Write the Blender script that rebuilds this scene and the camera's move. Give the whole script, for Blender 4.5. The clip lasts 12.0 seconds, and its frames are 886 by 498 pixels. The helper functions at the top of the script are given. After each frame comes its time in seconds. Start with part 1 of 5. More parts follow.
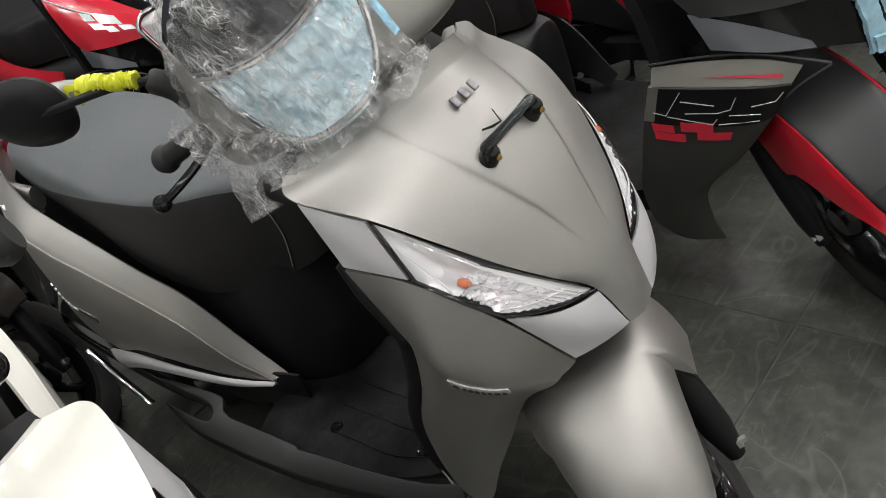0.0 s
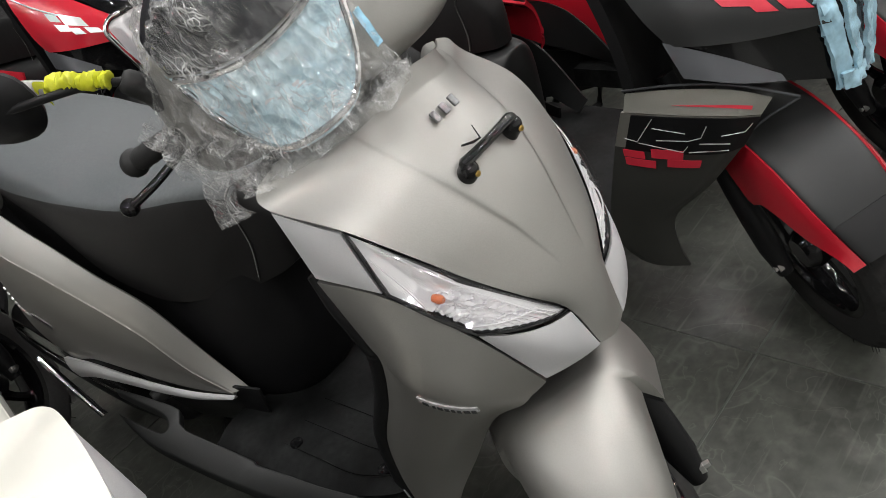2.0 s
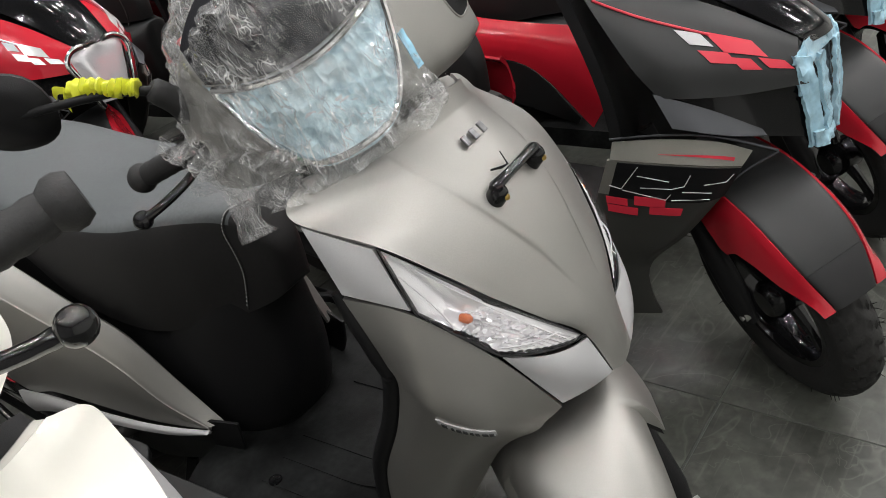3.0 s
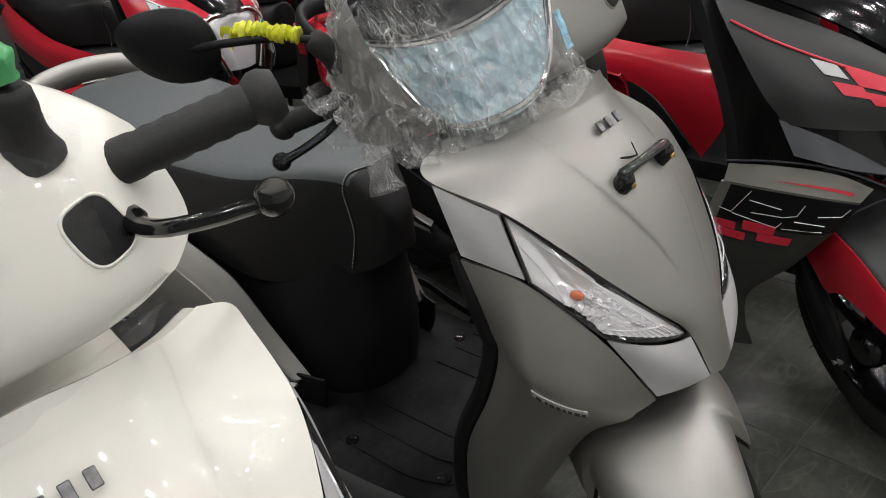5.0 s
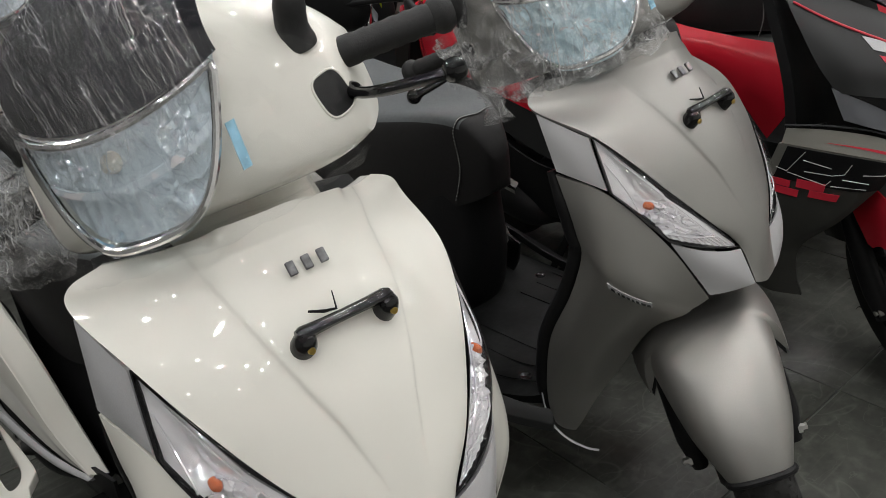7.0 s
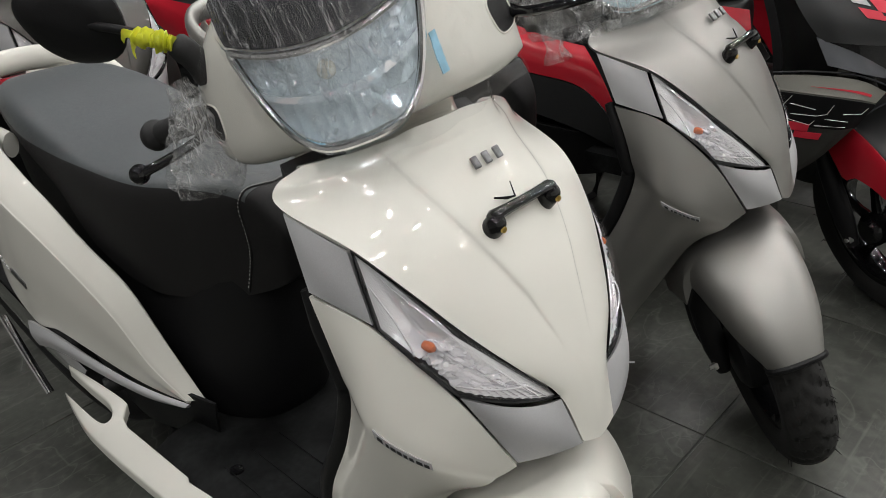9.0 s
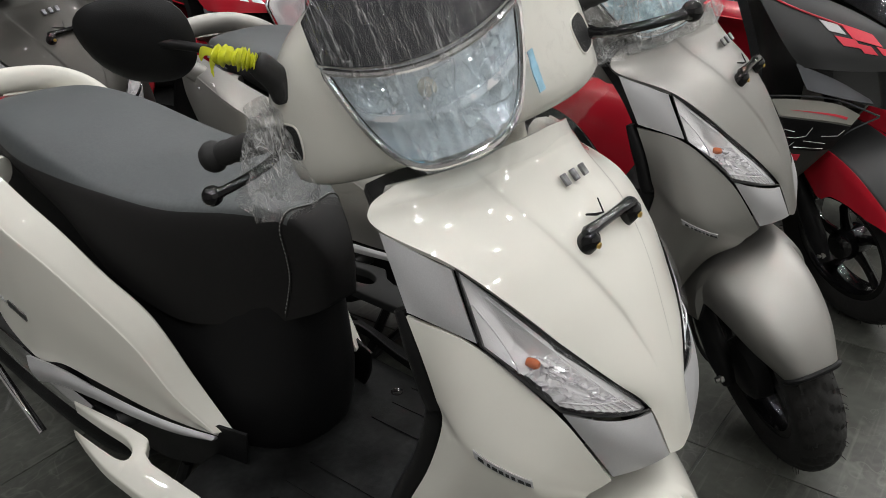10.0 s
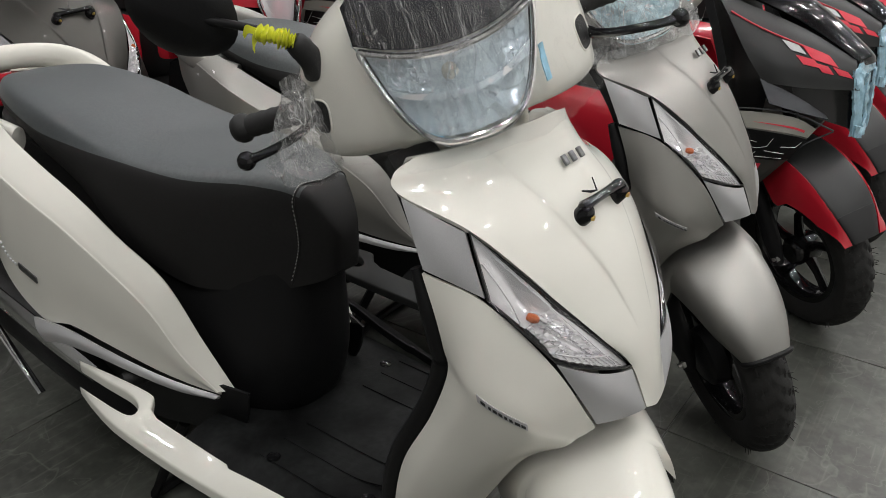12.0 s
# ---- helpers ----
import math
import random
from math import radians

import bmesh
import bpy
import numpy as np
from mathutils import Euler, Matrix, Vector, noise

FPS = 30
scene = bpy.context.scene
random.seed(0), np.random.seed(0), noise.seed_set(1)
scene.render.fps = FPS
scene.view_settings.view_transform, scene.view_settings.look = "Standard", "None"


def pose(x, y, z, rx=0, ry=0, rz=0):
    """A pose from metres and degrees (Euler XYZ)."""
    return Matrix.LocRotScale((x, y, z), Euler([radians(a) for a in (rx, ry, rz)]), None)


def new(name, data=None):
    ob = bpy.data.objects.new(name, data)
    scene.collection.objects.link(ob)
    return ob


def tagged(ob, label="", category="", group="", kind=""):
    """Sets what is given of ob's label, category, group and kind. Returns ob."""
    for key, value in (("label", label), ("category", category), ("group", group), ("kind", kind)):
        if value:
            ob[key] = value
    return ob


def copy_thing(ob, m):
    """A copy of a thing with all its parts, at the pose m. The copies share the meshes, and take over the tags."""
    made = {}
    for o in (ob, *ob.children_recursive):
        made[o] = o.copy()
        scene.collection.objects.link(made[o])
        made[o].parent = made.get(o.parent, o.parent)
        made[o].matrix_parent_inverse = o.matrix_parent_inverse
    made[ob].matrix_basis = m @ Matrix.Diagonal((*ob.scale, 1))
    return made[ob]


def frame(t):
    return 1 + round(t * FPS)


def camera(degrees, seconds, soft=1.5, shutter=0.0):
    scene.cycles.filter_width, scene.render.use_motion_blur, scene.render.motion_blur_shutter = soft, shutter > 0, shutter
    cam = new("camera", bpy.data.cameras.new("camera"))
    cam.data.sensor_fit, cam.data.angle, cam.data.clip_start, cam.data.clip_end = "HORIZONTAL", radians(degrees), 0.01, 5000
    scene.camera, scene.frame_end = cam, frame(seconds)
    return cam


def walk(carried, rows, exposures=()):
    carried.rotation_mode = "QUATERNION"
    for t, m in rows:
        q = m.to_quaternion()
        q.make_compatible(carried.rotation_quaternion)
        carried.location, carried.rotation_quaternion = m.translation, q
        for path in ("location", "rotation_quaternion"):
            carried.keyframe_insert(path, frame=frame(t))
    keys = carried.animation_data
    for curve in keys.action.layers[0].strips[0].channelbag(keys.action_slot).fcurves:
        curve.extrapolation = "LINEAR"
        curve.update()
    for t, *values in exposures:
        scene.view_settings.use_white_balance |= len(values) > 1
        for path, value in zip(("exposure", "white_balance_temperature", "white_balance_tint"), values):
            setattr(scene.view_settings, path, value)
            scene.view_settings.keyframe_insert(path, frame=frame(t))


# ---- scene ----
# ---------------- camera ----------------
cam = camera(56.4, 12.0, soft=0.7, shutter=0.0)
PATH = [
    (0.0, -0.6089, -0.5032, 1.2685, 54.22, 19.28, -49.34),
    (0.5, -0.6150, -0.4964, 1.2671, 53.95, 18.70, -48.73),
    (1.0, -0.6058, -0.4870, 1.2544, 53.18, 18.09, -48.85),
    (1.5, -0.5958, -0.4878, 1.2568, 53.51, 17.56, -49.15),
    (2.0, -0.6214, -0.4847, 1.2649, 55.30, 15.90, -50.62),
    (2.5, -0.7092, -0.4458, 1.2603, 57.59, 13.19, -53.65),
    (4.5, -0.7649, -0.3472, 1.2373, 62.28, 7.73, -51.24),
    (5.0, -0.8233, -0.3894, 1.2253, 62.02, 5.86, -46.21),
    (5.5, -0.9251, -0.4555, 1.2269, 62.82, 6.19, -43.55),
    (6.0, -0.9958, -0.5118, 1.2144, 62.01, 5.24, -42.16),
    (6.5, -1.0164, -0.5720, 1.2299, 62.83, 5.32, -40.31),
    (8.5, -1.3195, -0.4872, 1.2267, 62.43, 4.25, -45.84),
    (9.0, -1.3816, -0.4788, 1.2180, 61.75, 3.84, -47.84),
    (9.5, -1.4635, -0.3821, 1.2255, 62.91, 3.29, -50.99),
    (10.0, -1.5094, -0.3291, 1.2187, 63.34, 2.07, -53.67),
    (10.5, -1.5325, -0.3412, 1.2241, 64.37, 0.81, -56.10),
    (11.0, -1.5614, -0.3642, 1.2323, 64.87, 1.16, -55.48),
    (11.5, -1.6115, -0.4010, 1.2299, 64.58, 0.52, -53.11),
    (12.0, -1.6471, -0.3479, 1.2217, 64.01, -1.28, -55.36),
]
walk(cam, [(t, pose(x, y, z, a, b, c)) for t, x, y, z, a, b, c in PATH],
     [(0.0, 0.10), (2.5, 0.10), (4.5, 0.02), (5.0, -0.26), (5.5, -0.40), (6.5, -0.44), (8.5, -0.34), (12.0, -0.26)])

# ---------------- world and light ----------------
world = bpy.data.worlds.new("showroom_air")
scene.world = world
world.use_nodes = True
world.node_tree.nodes["Background"].inputs["Color"].default_value = (0.75, 0.85, 1.0, 1)
world.node_tree.nodes["Background"].inputs["Strength"].default_value = 0.01
CEIL = 3.0


# ---------------- materials ----------------
def mat(name, color, rough=0.5, metal=0.0, coat=0.0, grain=0.0, grain_scale=200.0, bump=0.0, bump_scale=300.0,
        stain=0.0, stain_scale=4.0, spec=0.5, flake=0.0, rough_var=0.0):
    m = bpy.data.materials.new(name)
    m.use_nodes = True
    nt = m.node_tree
    b = nt.nodes["Principled BSDF"]
    b.inputs["Roughness"].default_value = rough
    b.inputs["Metallic"].default_value = metal
    b.inputs["Coat Weight"].default_value = coat
    b.inputs["Coat Roughness"].default_value = 0.02
    b.inputs["Specular IOR Level"].default_value = spec
    co = nt.nodes.new("ShaderNodeTexCoord")

    def tex(scale, detail=4.0):
        n = nt.nodes.new("ShaderNodeTexNoise")
        n.inputs["Scale"].default_value = scale
        n.inputs["Detail"].default_value = detail
        nt.links.new(co.outputs["Object"], n.inputs["Vector"])
        return n.outputs["Fac"]

    col = nt.nodes.new("ShaderNodeRGB")
    col.outputs[0].default_value = (*color, 1)
    last = col.outputs[0]
    for amount, scale in ((stain, stain_scale), (grain, grain_scale)):
        if amount:
            mr = nt.nodes.new("ShaderNodeMapRange")
            mr.inputs["From Min"].default_value, mr.inputs["From Max"].default_value = 0.3, 0.7
            mr.inputs["To Min"].default_value, mr.inputs["To Max"].default_value = 1 - amount, 1 + amount
            nt.links.new(tex(scale), mr.inputs["Value"])
            mul = nt.nodes.new("ShaderNodeVectorMath")
            mul.operation = "SCALE"
            nt.links.new(last, mul.inputs[0])
            nt.links.new(mr.outputs["Result"], mul.inputs["Scale"])
            last = mul.outputs["Vector"]
    nt.links.new(last, b.inputs["Base Color"])
    if rough_var:
        mr = nt.nodes.new("ShaderNodeMapRange")
        mr.inputs["From Min"].default_value, mr.inputs["From Max"].default_value = 0.3, 0.7
        mr.inputs["To Min"].default_value, mr.inputs["To Max"].default_value = max(0.02, rough - rough_var), rough + rough_var
        nt.links.new(tex(7.0, 6.0), mr.inputs["Value"])
        nt.links.new(mr.outputs["Result"], b.inputs["Roughness"])
    if bump:
        bp = nt.nodes.new("ShaderNodeBump")
        bp.inputs["Strength"].default_value = bump
        bp.inputs["Distance"].default_value = 0.001
        nt.links.new(tex(bump_scale, 3.0), bp.inputs["Height"])
        nt.links.new(bp.outputs["Normal"], b.inputs["Normal"])
    return m


def glow(name, color, strength):
    m = bpy.data.materials.new(name)
    m.use_nodes = True
    b = m.node_tree.nodes["Principled BSDF"]
    b.inputs["Base Color"].default_value = (*color, 1)
    b.inputs["Emission Color"].default_value = (*color, 1)
    b.inputs["Emission Strength"].default_value = strength
    return m


def clear(name, tint, through_part, rough=0.05, bump=0.0, bump_scale=40.0, base=None, base_part=0.0):
    """A thin clear sheet: part of the light goes straight through, the rest is mirrored or scattered."""
    m = bpy.data.materials.new(name)
    m.use_nodes = True
    nt = m.node_tree
    nt.nodes.clear()
    out = nt.nodes.new("ShaderNodeOutputMaterial")
    tr = nt.nodes.new("ShaderNodeBsdfTransparent")
    tr.inputs["Color"].default_value = (*tint, 1)
    gl = nt.nodes.new("ShaderNodeBsdfGlossy")
    gl.inputs["Roughness"].default_value = rough
    mix = nt.nodes.new("ShaderNodeMixShader")
    mix.inputs[0].default_value = 1 - through_part
    second = gl.outputs[0]
    if bump:
        co = nt.nodes.new("ShaderNodeTexCoord")
        n = nt.nodes.new("ShaderNodeTexNoise")
        n.inputs["Scale"].default_value, n.inputs["Detail"].default_value = bump_scale, 5.0
        n.inputs["Distortion"].default_value = 1.2
        nt.links.new(co.outputs["Object"], n.inputs["Vector"])
        bp = nt.nodes.new("ShaderNodeBump")
        bp.inputs["Strength"].default_value, bp.inputs["Distance"].default_value = bump, 0.02
        nt.links.new(n.outputs["Fac"], bp.inputs["Height"])
        nt.links.new(bp.outputs["Normal"], gl.inputs["Normal"])
    if base:
        df = nt.nodes.new("ShaderNodeBsdfDiffuse")
        df.inputs["Color"].default_value = (*base, 1)
        mx = nt.nodes.new("ShaderNodeMixShader")
        mx.inputs[0].default_value = base_part
        nt.links.new(gl.outputs[0], mx.inputs[1])
        nt.links.new(df.outputs[0], mx.inputs[2])
        second = mx.outputs[0]
    nt.links.new(tr.outputs[0], mix.inputs[1])
    nt.links.new(second, mix.inputs[2])
    nt.links.new(mix.outputs[0], out.inputs["Surface"])
    return m


def wrinkled(name, tint, through_part, base, base_part, scale, folds, rough=0.12, bump=0.5, patches=0.0, bend=0.35):
    """Thin crinkled film: clear between the folds, whitened and glossy along them; the white also paints highlights and
    haze. scale: noise scale along x, y, z.
    """
    m = bpy.data.materials.new(name)
    m.use_nodes = True
    nt = m.node_tree
    nt.nodes.clear()
    out = nt.nodes.new("ShaderNodeOutputMaterial")
    co = nt.nodes.new("ShaderNodeTexCoord")
    mp = nt.nodes.new("ShaderNodeMapping")
    mp.inputs["Scale"].default_value = scale
    nt.links.new(co.outputs["Object"], mp.inputs["Vector"])
    # folds run along the borders of flat cells, broken up by a soft mask
    wob = nt.nodes.new("ShaderNodeTexNoise")
    wob.inputs["Scale"].default_value, wob.inputs["Detail"].default_value = 1.3, 3.0
    nt.links.new(mp.outputs["Vector"], wob.inputs["Vector"])
    warp = nt.nodes.new("ShaderNodeVectorMath")
    warp.operation = "MULTIPLY_ADD"
    warp.inputs[1].default_value = (bend, bend, bend)
    nt.links.new(wob.outputs["Color"], warp.inputs[0])
    nt.links.new(mp.outputs["Vector"], warp.inputs[2])
    mask = nt.nodes.new("ShaderNodeMapRange")
    mask.inputs["From Min"].default_value, mask.inputs["From Max"].default_value = 0.40, 0.62
    nt.links.new(wob.outputs["Fac"], mask.inputs["Value"])

    def cells(k, feature):
        n = nt.nodes.new("ShaderNodeTexVoronoi")
        n.feature = feature
        n.inputs["Scale"].default_value = k
        nt.links.new(warp.outputs["Vector"], n.inputs["Vector"])
        return n.outputs["Distance"]

    mx = None
    for k, width in ((0.9, 0.018), (2.1, 0.026), (4.6, 0.036)):
        r = nt.nodes.new("ShaderNodeMapRange")
        r.inputs["From Min"].default_value, r.inputs["From Max"].default_value = 0.0, width
        r.inputs["To Min"].default_value, r.inputs["To Max"].default_value = 1.0, 0.0
        nt.links.new(cells(k, "DISTANCE_TO_EDGE"), r.inputs["Value"])
        if mx is None:
            mx = r.outputs["Result"]
        else:
            q = nt.nodes.new("ShaderNodeMath")
            q.operation = "MAXIMUM"
            nt.links.new(mx, q.inputs[0])
            nt.links.new(r.outputs["Result"], q.inputs[1])
            mx = q.outputs[0]
    faded = nt.nodes.new("ShaderNodeMath")
    faded.operation = "MULTIPLY"
    nt.links.new(mx, faded.inputs[0])
    nt.links.new(mask.outputs["Result"], faded.inputs[1])
    mx = faded.outputs[0]
    tops = nt.nodes.new("ShaderNodeMath")
    tops.operation = "ADD"
    nt.links.new(cells(2.1, "F1"), tops.inputs[0])
    nt.links.new(cells(5.5, "F1"), tops.inputs[1])
    bp = nt.nodes.new("ShaderNodeBump")
    bp.inputs["Strength"].default_value, bp.inputs["Distance"].default_value = bump, 0.012
    nt.links.new(tops.outputs[0], bp.inputs["Height"])
    gl = nt.nodes.new("ShaderNodeBsdfGlossy")
    gl.inputs["Roughness"].default_value = rough
    nt.links.new(bp.outputs["Normal"], gl.inputs["Normal"])
    df = nt.nodes.new("ShaderNodeBsdfDiffuse")
    df.inputs["Color"].default_value = (*base, 1)
    nt.links.new(bp.outputs["Normal"], df.inputs["Normal"])
    surf = nt.nodes.new("ShaderNodeMixShader")
    surf.inputs[0].default_value = base_part
    nt.links.new(gl.outputs[0], surf.inputs[1])
    nt.links.new(df.outputs[0], surf.inputs[2])
    tr = nt.nodes.new("ShaderNodeBsdfTransparent")
    tr.inputs["Color"].default_value = (*tint, 1)
    # more diffuse white on the folds, painting part of their highlights
    fac = nt.nodes.new("ShaderNodeMapRange")
    fac.inputs["To Min"].default_value, fac.inputs["To Max"].default_value = 1 - through_part, min(1.0, 1 - through_part + folds)
    nt.links.new(mx, fac.inputs["Value"])
    mix = nt.nodes.new("ShaderNodeMixShader")
    if patches:
        pn = nt.nodes.new("ShaderNodeTexNoise")
        pn.inputs["Scale"].default_value, pn.inputs["Detail"].default_value, pn.inputs["Distortion"].default_value = 24.0, 4.0, 0.5
        nt.links.new(co.outputs["Object"], pn.inputs["Vector"])
        pr = nt.nodes.new("ShaderNodeMapRange")
        pr.inputs["From Min"].default_value, pr.inputs["From Max"].default_value = 0.36, 0.64
        pr.inputs["To Min"].default_value, pr.inputs["To Max"].default_value = 1 - patches, 1 + patches
        nt.links.new(pn.outputs["Fac"], pr.inputs["Value"])
        pm = nt.nodes.new("ShaderNodeMath")
        pm.operation = "MULTIPLY"
        pm.use_clamp = True
        nt.links.new(fac.outputs["Result"], pm.inputs[0])
        nt.links.new(pr.outputs["Result"], pm.inputs[1])
        fac = pm
    nt.links.new(fac.outputs[0], mix.inputs[0])
    nt.links.new(tr.outputs[0], mix.inputs[1])
    nt.links.new(surf.outputs[0], mix.inputs[2])
    nt.links.new(mix.outputs[0], out.inputs["Surface"])
    return m


M_SILVER = mat("matte_silver_paint", (0.350, 0.343, 0.322), 0.46, 0.87, grain=0.10, grain_scale=900, stain=0.04, rough_var=0.04)
M_WHITE = mat("gloss_white_paint", (0.76, 0.745, 0.675), 0.5, 0.0, coat=1.0, stain=0.02)
M_STRIP = mat("satin_grey_paint", (0.46, 0.46, 0.465), 0.42, 0.25, grain=0.05, grain_scale=700)
M_BLACK = mat("black_plastic", (0.007, 0.007, 0.0075), 0.5, grain=0.15, grain_scale=400, bump=0.25, bump_scale=900, stain=0.15, spec=0.25)
M_GLOSSBLACK = mat("gloss_black_plastic", (0.006, 0.006, 0.0065), 0.12, coat=0.2, spec=0.35)
M_RUBBER = mat("black_rubber", (0.012, 0.012, 0.012), 0.65, bump=0.3, bump_scale=500, grain=0.2)
M_TYRE = mat("tyre_rubber", (0.016, 0.0155, 0.0145), 0.8, bump=0.3, bump_scale=300, grain=0.25, stain=0.3, stain_scale=9)
M_SEATTOP = mat("grey_seat_vinyl", (0.070, 0.078, 0.081), 0.50, bump=0.35, bump_scale=1100, grain=0.12, stain=0.06)
M_SEATSIDE = mat("black_seat_vinyl", (0.0115, 0.011, 0.011), 0.54, bump=0.35, bump_scale=1100, grain=0.12, spec=0.32)
M_CHROME = mat("chrome", (0.8, 0.8, 0.8), 0.12, 1.0)
M_STEEL = mat("worn_steel", (0.5, 0.5, 0.48), 0.35, 1.0, stain=0.15, stain_scale=40)
M_RED = mat("gloss_red_paint", (0.48, 0.014, 0.028), 0.25, coat=0.7)
M_REDMARK = mat("red_sticker", (0.62, 0.03, 0.055), 0.4)
M_GUN = mat("satin_gunmetal_paint", (0.019, 0.020, 0.020), 0.48, 0.2, grain=0.08, grain_scale=800)
# the ledge's olive paint again, darkened to hold the shade of the lower panel
M_OLIVEDIM = mat("shaded_olive_paint", (0.046, 0.046, 0.041), 0.48, 0.2, grain=0.08, grain_scale=800)
M_FENDER = mat("satin_dark_grey_paint", (0.030, 0.031, 0.031), 0.45, 0.3, grain=0.08, grain_scale=800, stain=0.08)
M_FENDERTIP = mat("satin_black_paint", (0.019, 0.019, 0.020), 0.5, 0.2, grain=0.08, grain_scale=800)
M_OLIVE = mat("grey_olive_paint", (0.27, 0.265, 0.235), 0.45, 0.5, grain=0.08, grain_scale=800)
M_MARK = mat("silver_lettering", (0.75, 0.75, 0.75), 0.3, 0.6)
M_AMBER = mat("amber_bulb", (0.52, 0.13, 0.045), 0.10, coat=1.0)
M_YELLOW = mat("yellow_ribbon", (0.60, 0.62, 0.04), 0.22, bump=0.4, bump_scale=120, stain=0.2, stain_scale=60)
M_LENS = clear("clear_lens", (1, 1, 1), 0.92, 0.03)
M_WRAP = wrinkled("plastic_wrap", (0.99, 0.99, 0.99), 0.80, (0.96, 0.96, 0.95), 0.60, (26, 17, 7), 0.50, 0.05, 0.9, 0.6, 0.6)
M_WRAPHEAD = wrinkled("smooth_plastic_wrap", (0.99, 0.99, 0.99), 0.96, (0.95, 0.95, 0.94), 0.12, (11, 4, 3), 0.035, 0.06, 0.4)
M_STREAK = wrinkled("stretched_plastic_wrap", (0.98, 0.98, 0.98), 0.92, (0.93, 0.91, 0.96), 0.35, (44, 22, 2.6), 0.80, 0.10, 0.7, 0.0, 0.12)
M_FILMTHICK = wrinkled("folded_blue_film", (0.74, 0.93, 0.99), 0.24, (0.68, 0.90, 0.99), 0.74, (13, 13, 9), 0.40, 0.04, 0.7, 0.45)
M_FILM = wrinkled("blue_film", (0.90, 0.97, 1.0), 0.82, (0.86, 0.95, 1.0), 0.52, (22, 22, 8), 0.45, 0.03, 0.8, 0.6, 0.6)
M_REFLECT = mat("lamp_reflector", (0.95, 0.94, 0.96), 0.10, 0.52)
M_LAMPBOWL = mat("headlamp_reflector", (0.93, 0.95, 0.98), 0.10, 0.42)
M_CHROMEDARK = mat("tinted_chrome", (0.20, 0.20, 0.205), 0.36, 1.0, stain=0.35, stain_scale=160)
# cream colour of the warm reflection in the headlamp bowl
M_BOWLGLINT = mat("cream_bowl_reflection", (0.85, 0.74, 0.62), 0.15, 0.2, coat=0.5)
M_BRASS = mat("brass", (0.6, 0.42, 0.12), 0.3, 1.0)
M_MIRROR = mat("mirror_glass", (0.9, 0.9, 0.9), 0.02, 1.0)
M_FOOT = mat("ribbed_black_plastic", (0.0095, 0.010, 0.010), 0.55, stain=0.75, stain_scale=11, bump=0.3, bump_scale=400, grain=0.25, grain_scale=90, spec=0.08)
M_BEIGE = mat("grey_beige_paint", (0.055, 0.053, 0.047), 0.42, 0.6, coat=0.15, grain=0.06, grain_scale=800)
M_FILMSOLID = mat("blue_protective_film", (0.36, 0.58, 0.70), 0.18, coat=0.6, stain=0.3, stain_scale=30, bump=0.6, bump_scale=90)
M_THREAD = mat("grey_thread", (0.45, 0.45, 0.43), 0.7)
M_BLUETAPE = mat("blue_tape", (0.30, 0.56, 0.72), 0.2, coat=0.4, stain=0.25, stain_scale=60)
M_GREEN = mat("green_ribbon", (0.10, 0.42, 0.16), 0.3, bump=0.4, bump_scale=120, stain=0.2, stain_scale=60)
M_BLADE = mat("satin_blue_grey_paint", (0.055, 0.058, 0.063), 0.44, 0.5, grain=0.06, grain_scale=800)
M_SCRAP = mat("milky_plastic", (0.55, 0.53, 0.55), 0.25, coat=0.5, stain=0.2, stain_scale=60)
M_TAPE = mat("white_plastic_strip", (0.55, 0.56, 0.58), 0.35, stain=0.15, stain_scale=50)
M_SMOKE = mat("smoked_visor", (0.02, 0.02, 0.025), 0.08, coat=0.5)


# ---------------- mesh helpers ----------------
def V(*a):
    return np.array(a, float)


def spline(pts, n):
    """n points evenly along a smooth curve through pts."""
    p = np.asarray(pts, float)
    if len(p) == 2:
        return p[0] + np.linspace(0, 1, n)[:, None] * (p[1] - p[0])
    q = np.vstack([2 * p[0] - p[1], p, 2 * p[-1] - p[-2]])
    u = np.linspace(0, len(p) - 1, n)
    i = np.minimum(u.astype(int), len(p) - 2)
    f = (u - i)[:, None]
    a, b, c, d = q[i], q[i + 1], q[i + 2], q[i + 3]
    return 0.5 * (2 * b + (c - a) * f + (2 * a - 5 * b + 4 * c - d) * f**2 + (3 * b - a - 3 * c + d) * f**3)


def net(rows, nu, nv):
    """A fine grid (nu x nv x 3) through a coarse grid of points."""
    first = [spline(r, nv) for r in rows]
    return np.stack([spline([r[j] for r in first], nu) for j in range(nv)], 1)


def mesh_of(name, verts, faces, material, smooth=True):
    me = bpy.data.meshes.new(name)
    me.from_pydata([tuple(v) for v in verts], [], faces)
    if isinstance(material, (list, tuple)):
        for m in material:
            me.materials.append(m)
    else:
        me.materials.append(material)
    bm = bmesh.new()
    bm.from_mesh(me)
    bmesh.ops.recalc_face_normals(bm, faces=bm.faces)
    bm.to_mesh(me)
    bm.free()
    if smooth:
        me.polygons.foreach_set("use_smooth", [True] * len(me.polygons))
        me.set_sharp_from_angle(angle=radians(40))
    me.update()
    return me


def grid_faces(nu, nv, off=0, close_v=False):
    out = []
    for i in range(nu - 1):
        for j in range(nv if close_v else nv - 1):
            k = (j + 1) % nv
            out.append((off + i * nv + j, off + i * nv + k, off + (i + 1) * nv + k, off + (i + 1) * nv + j))
    return out


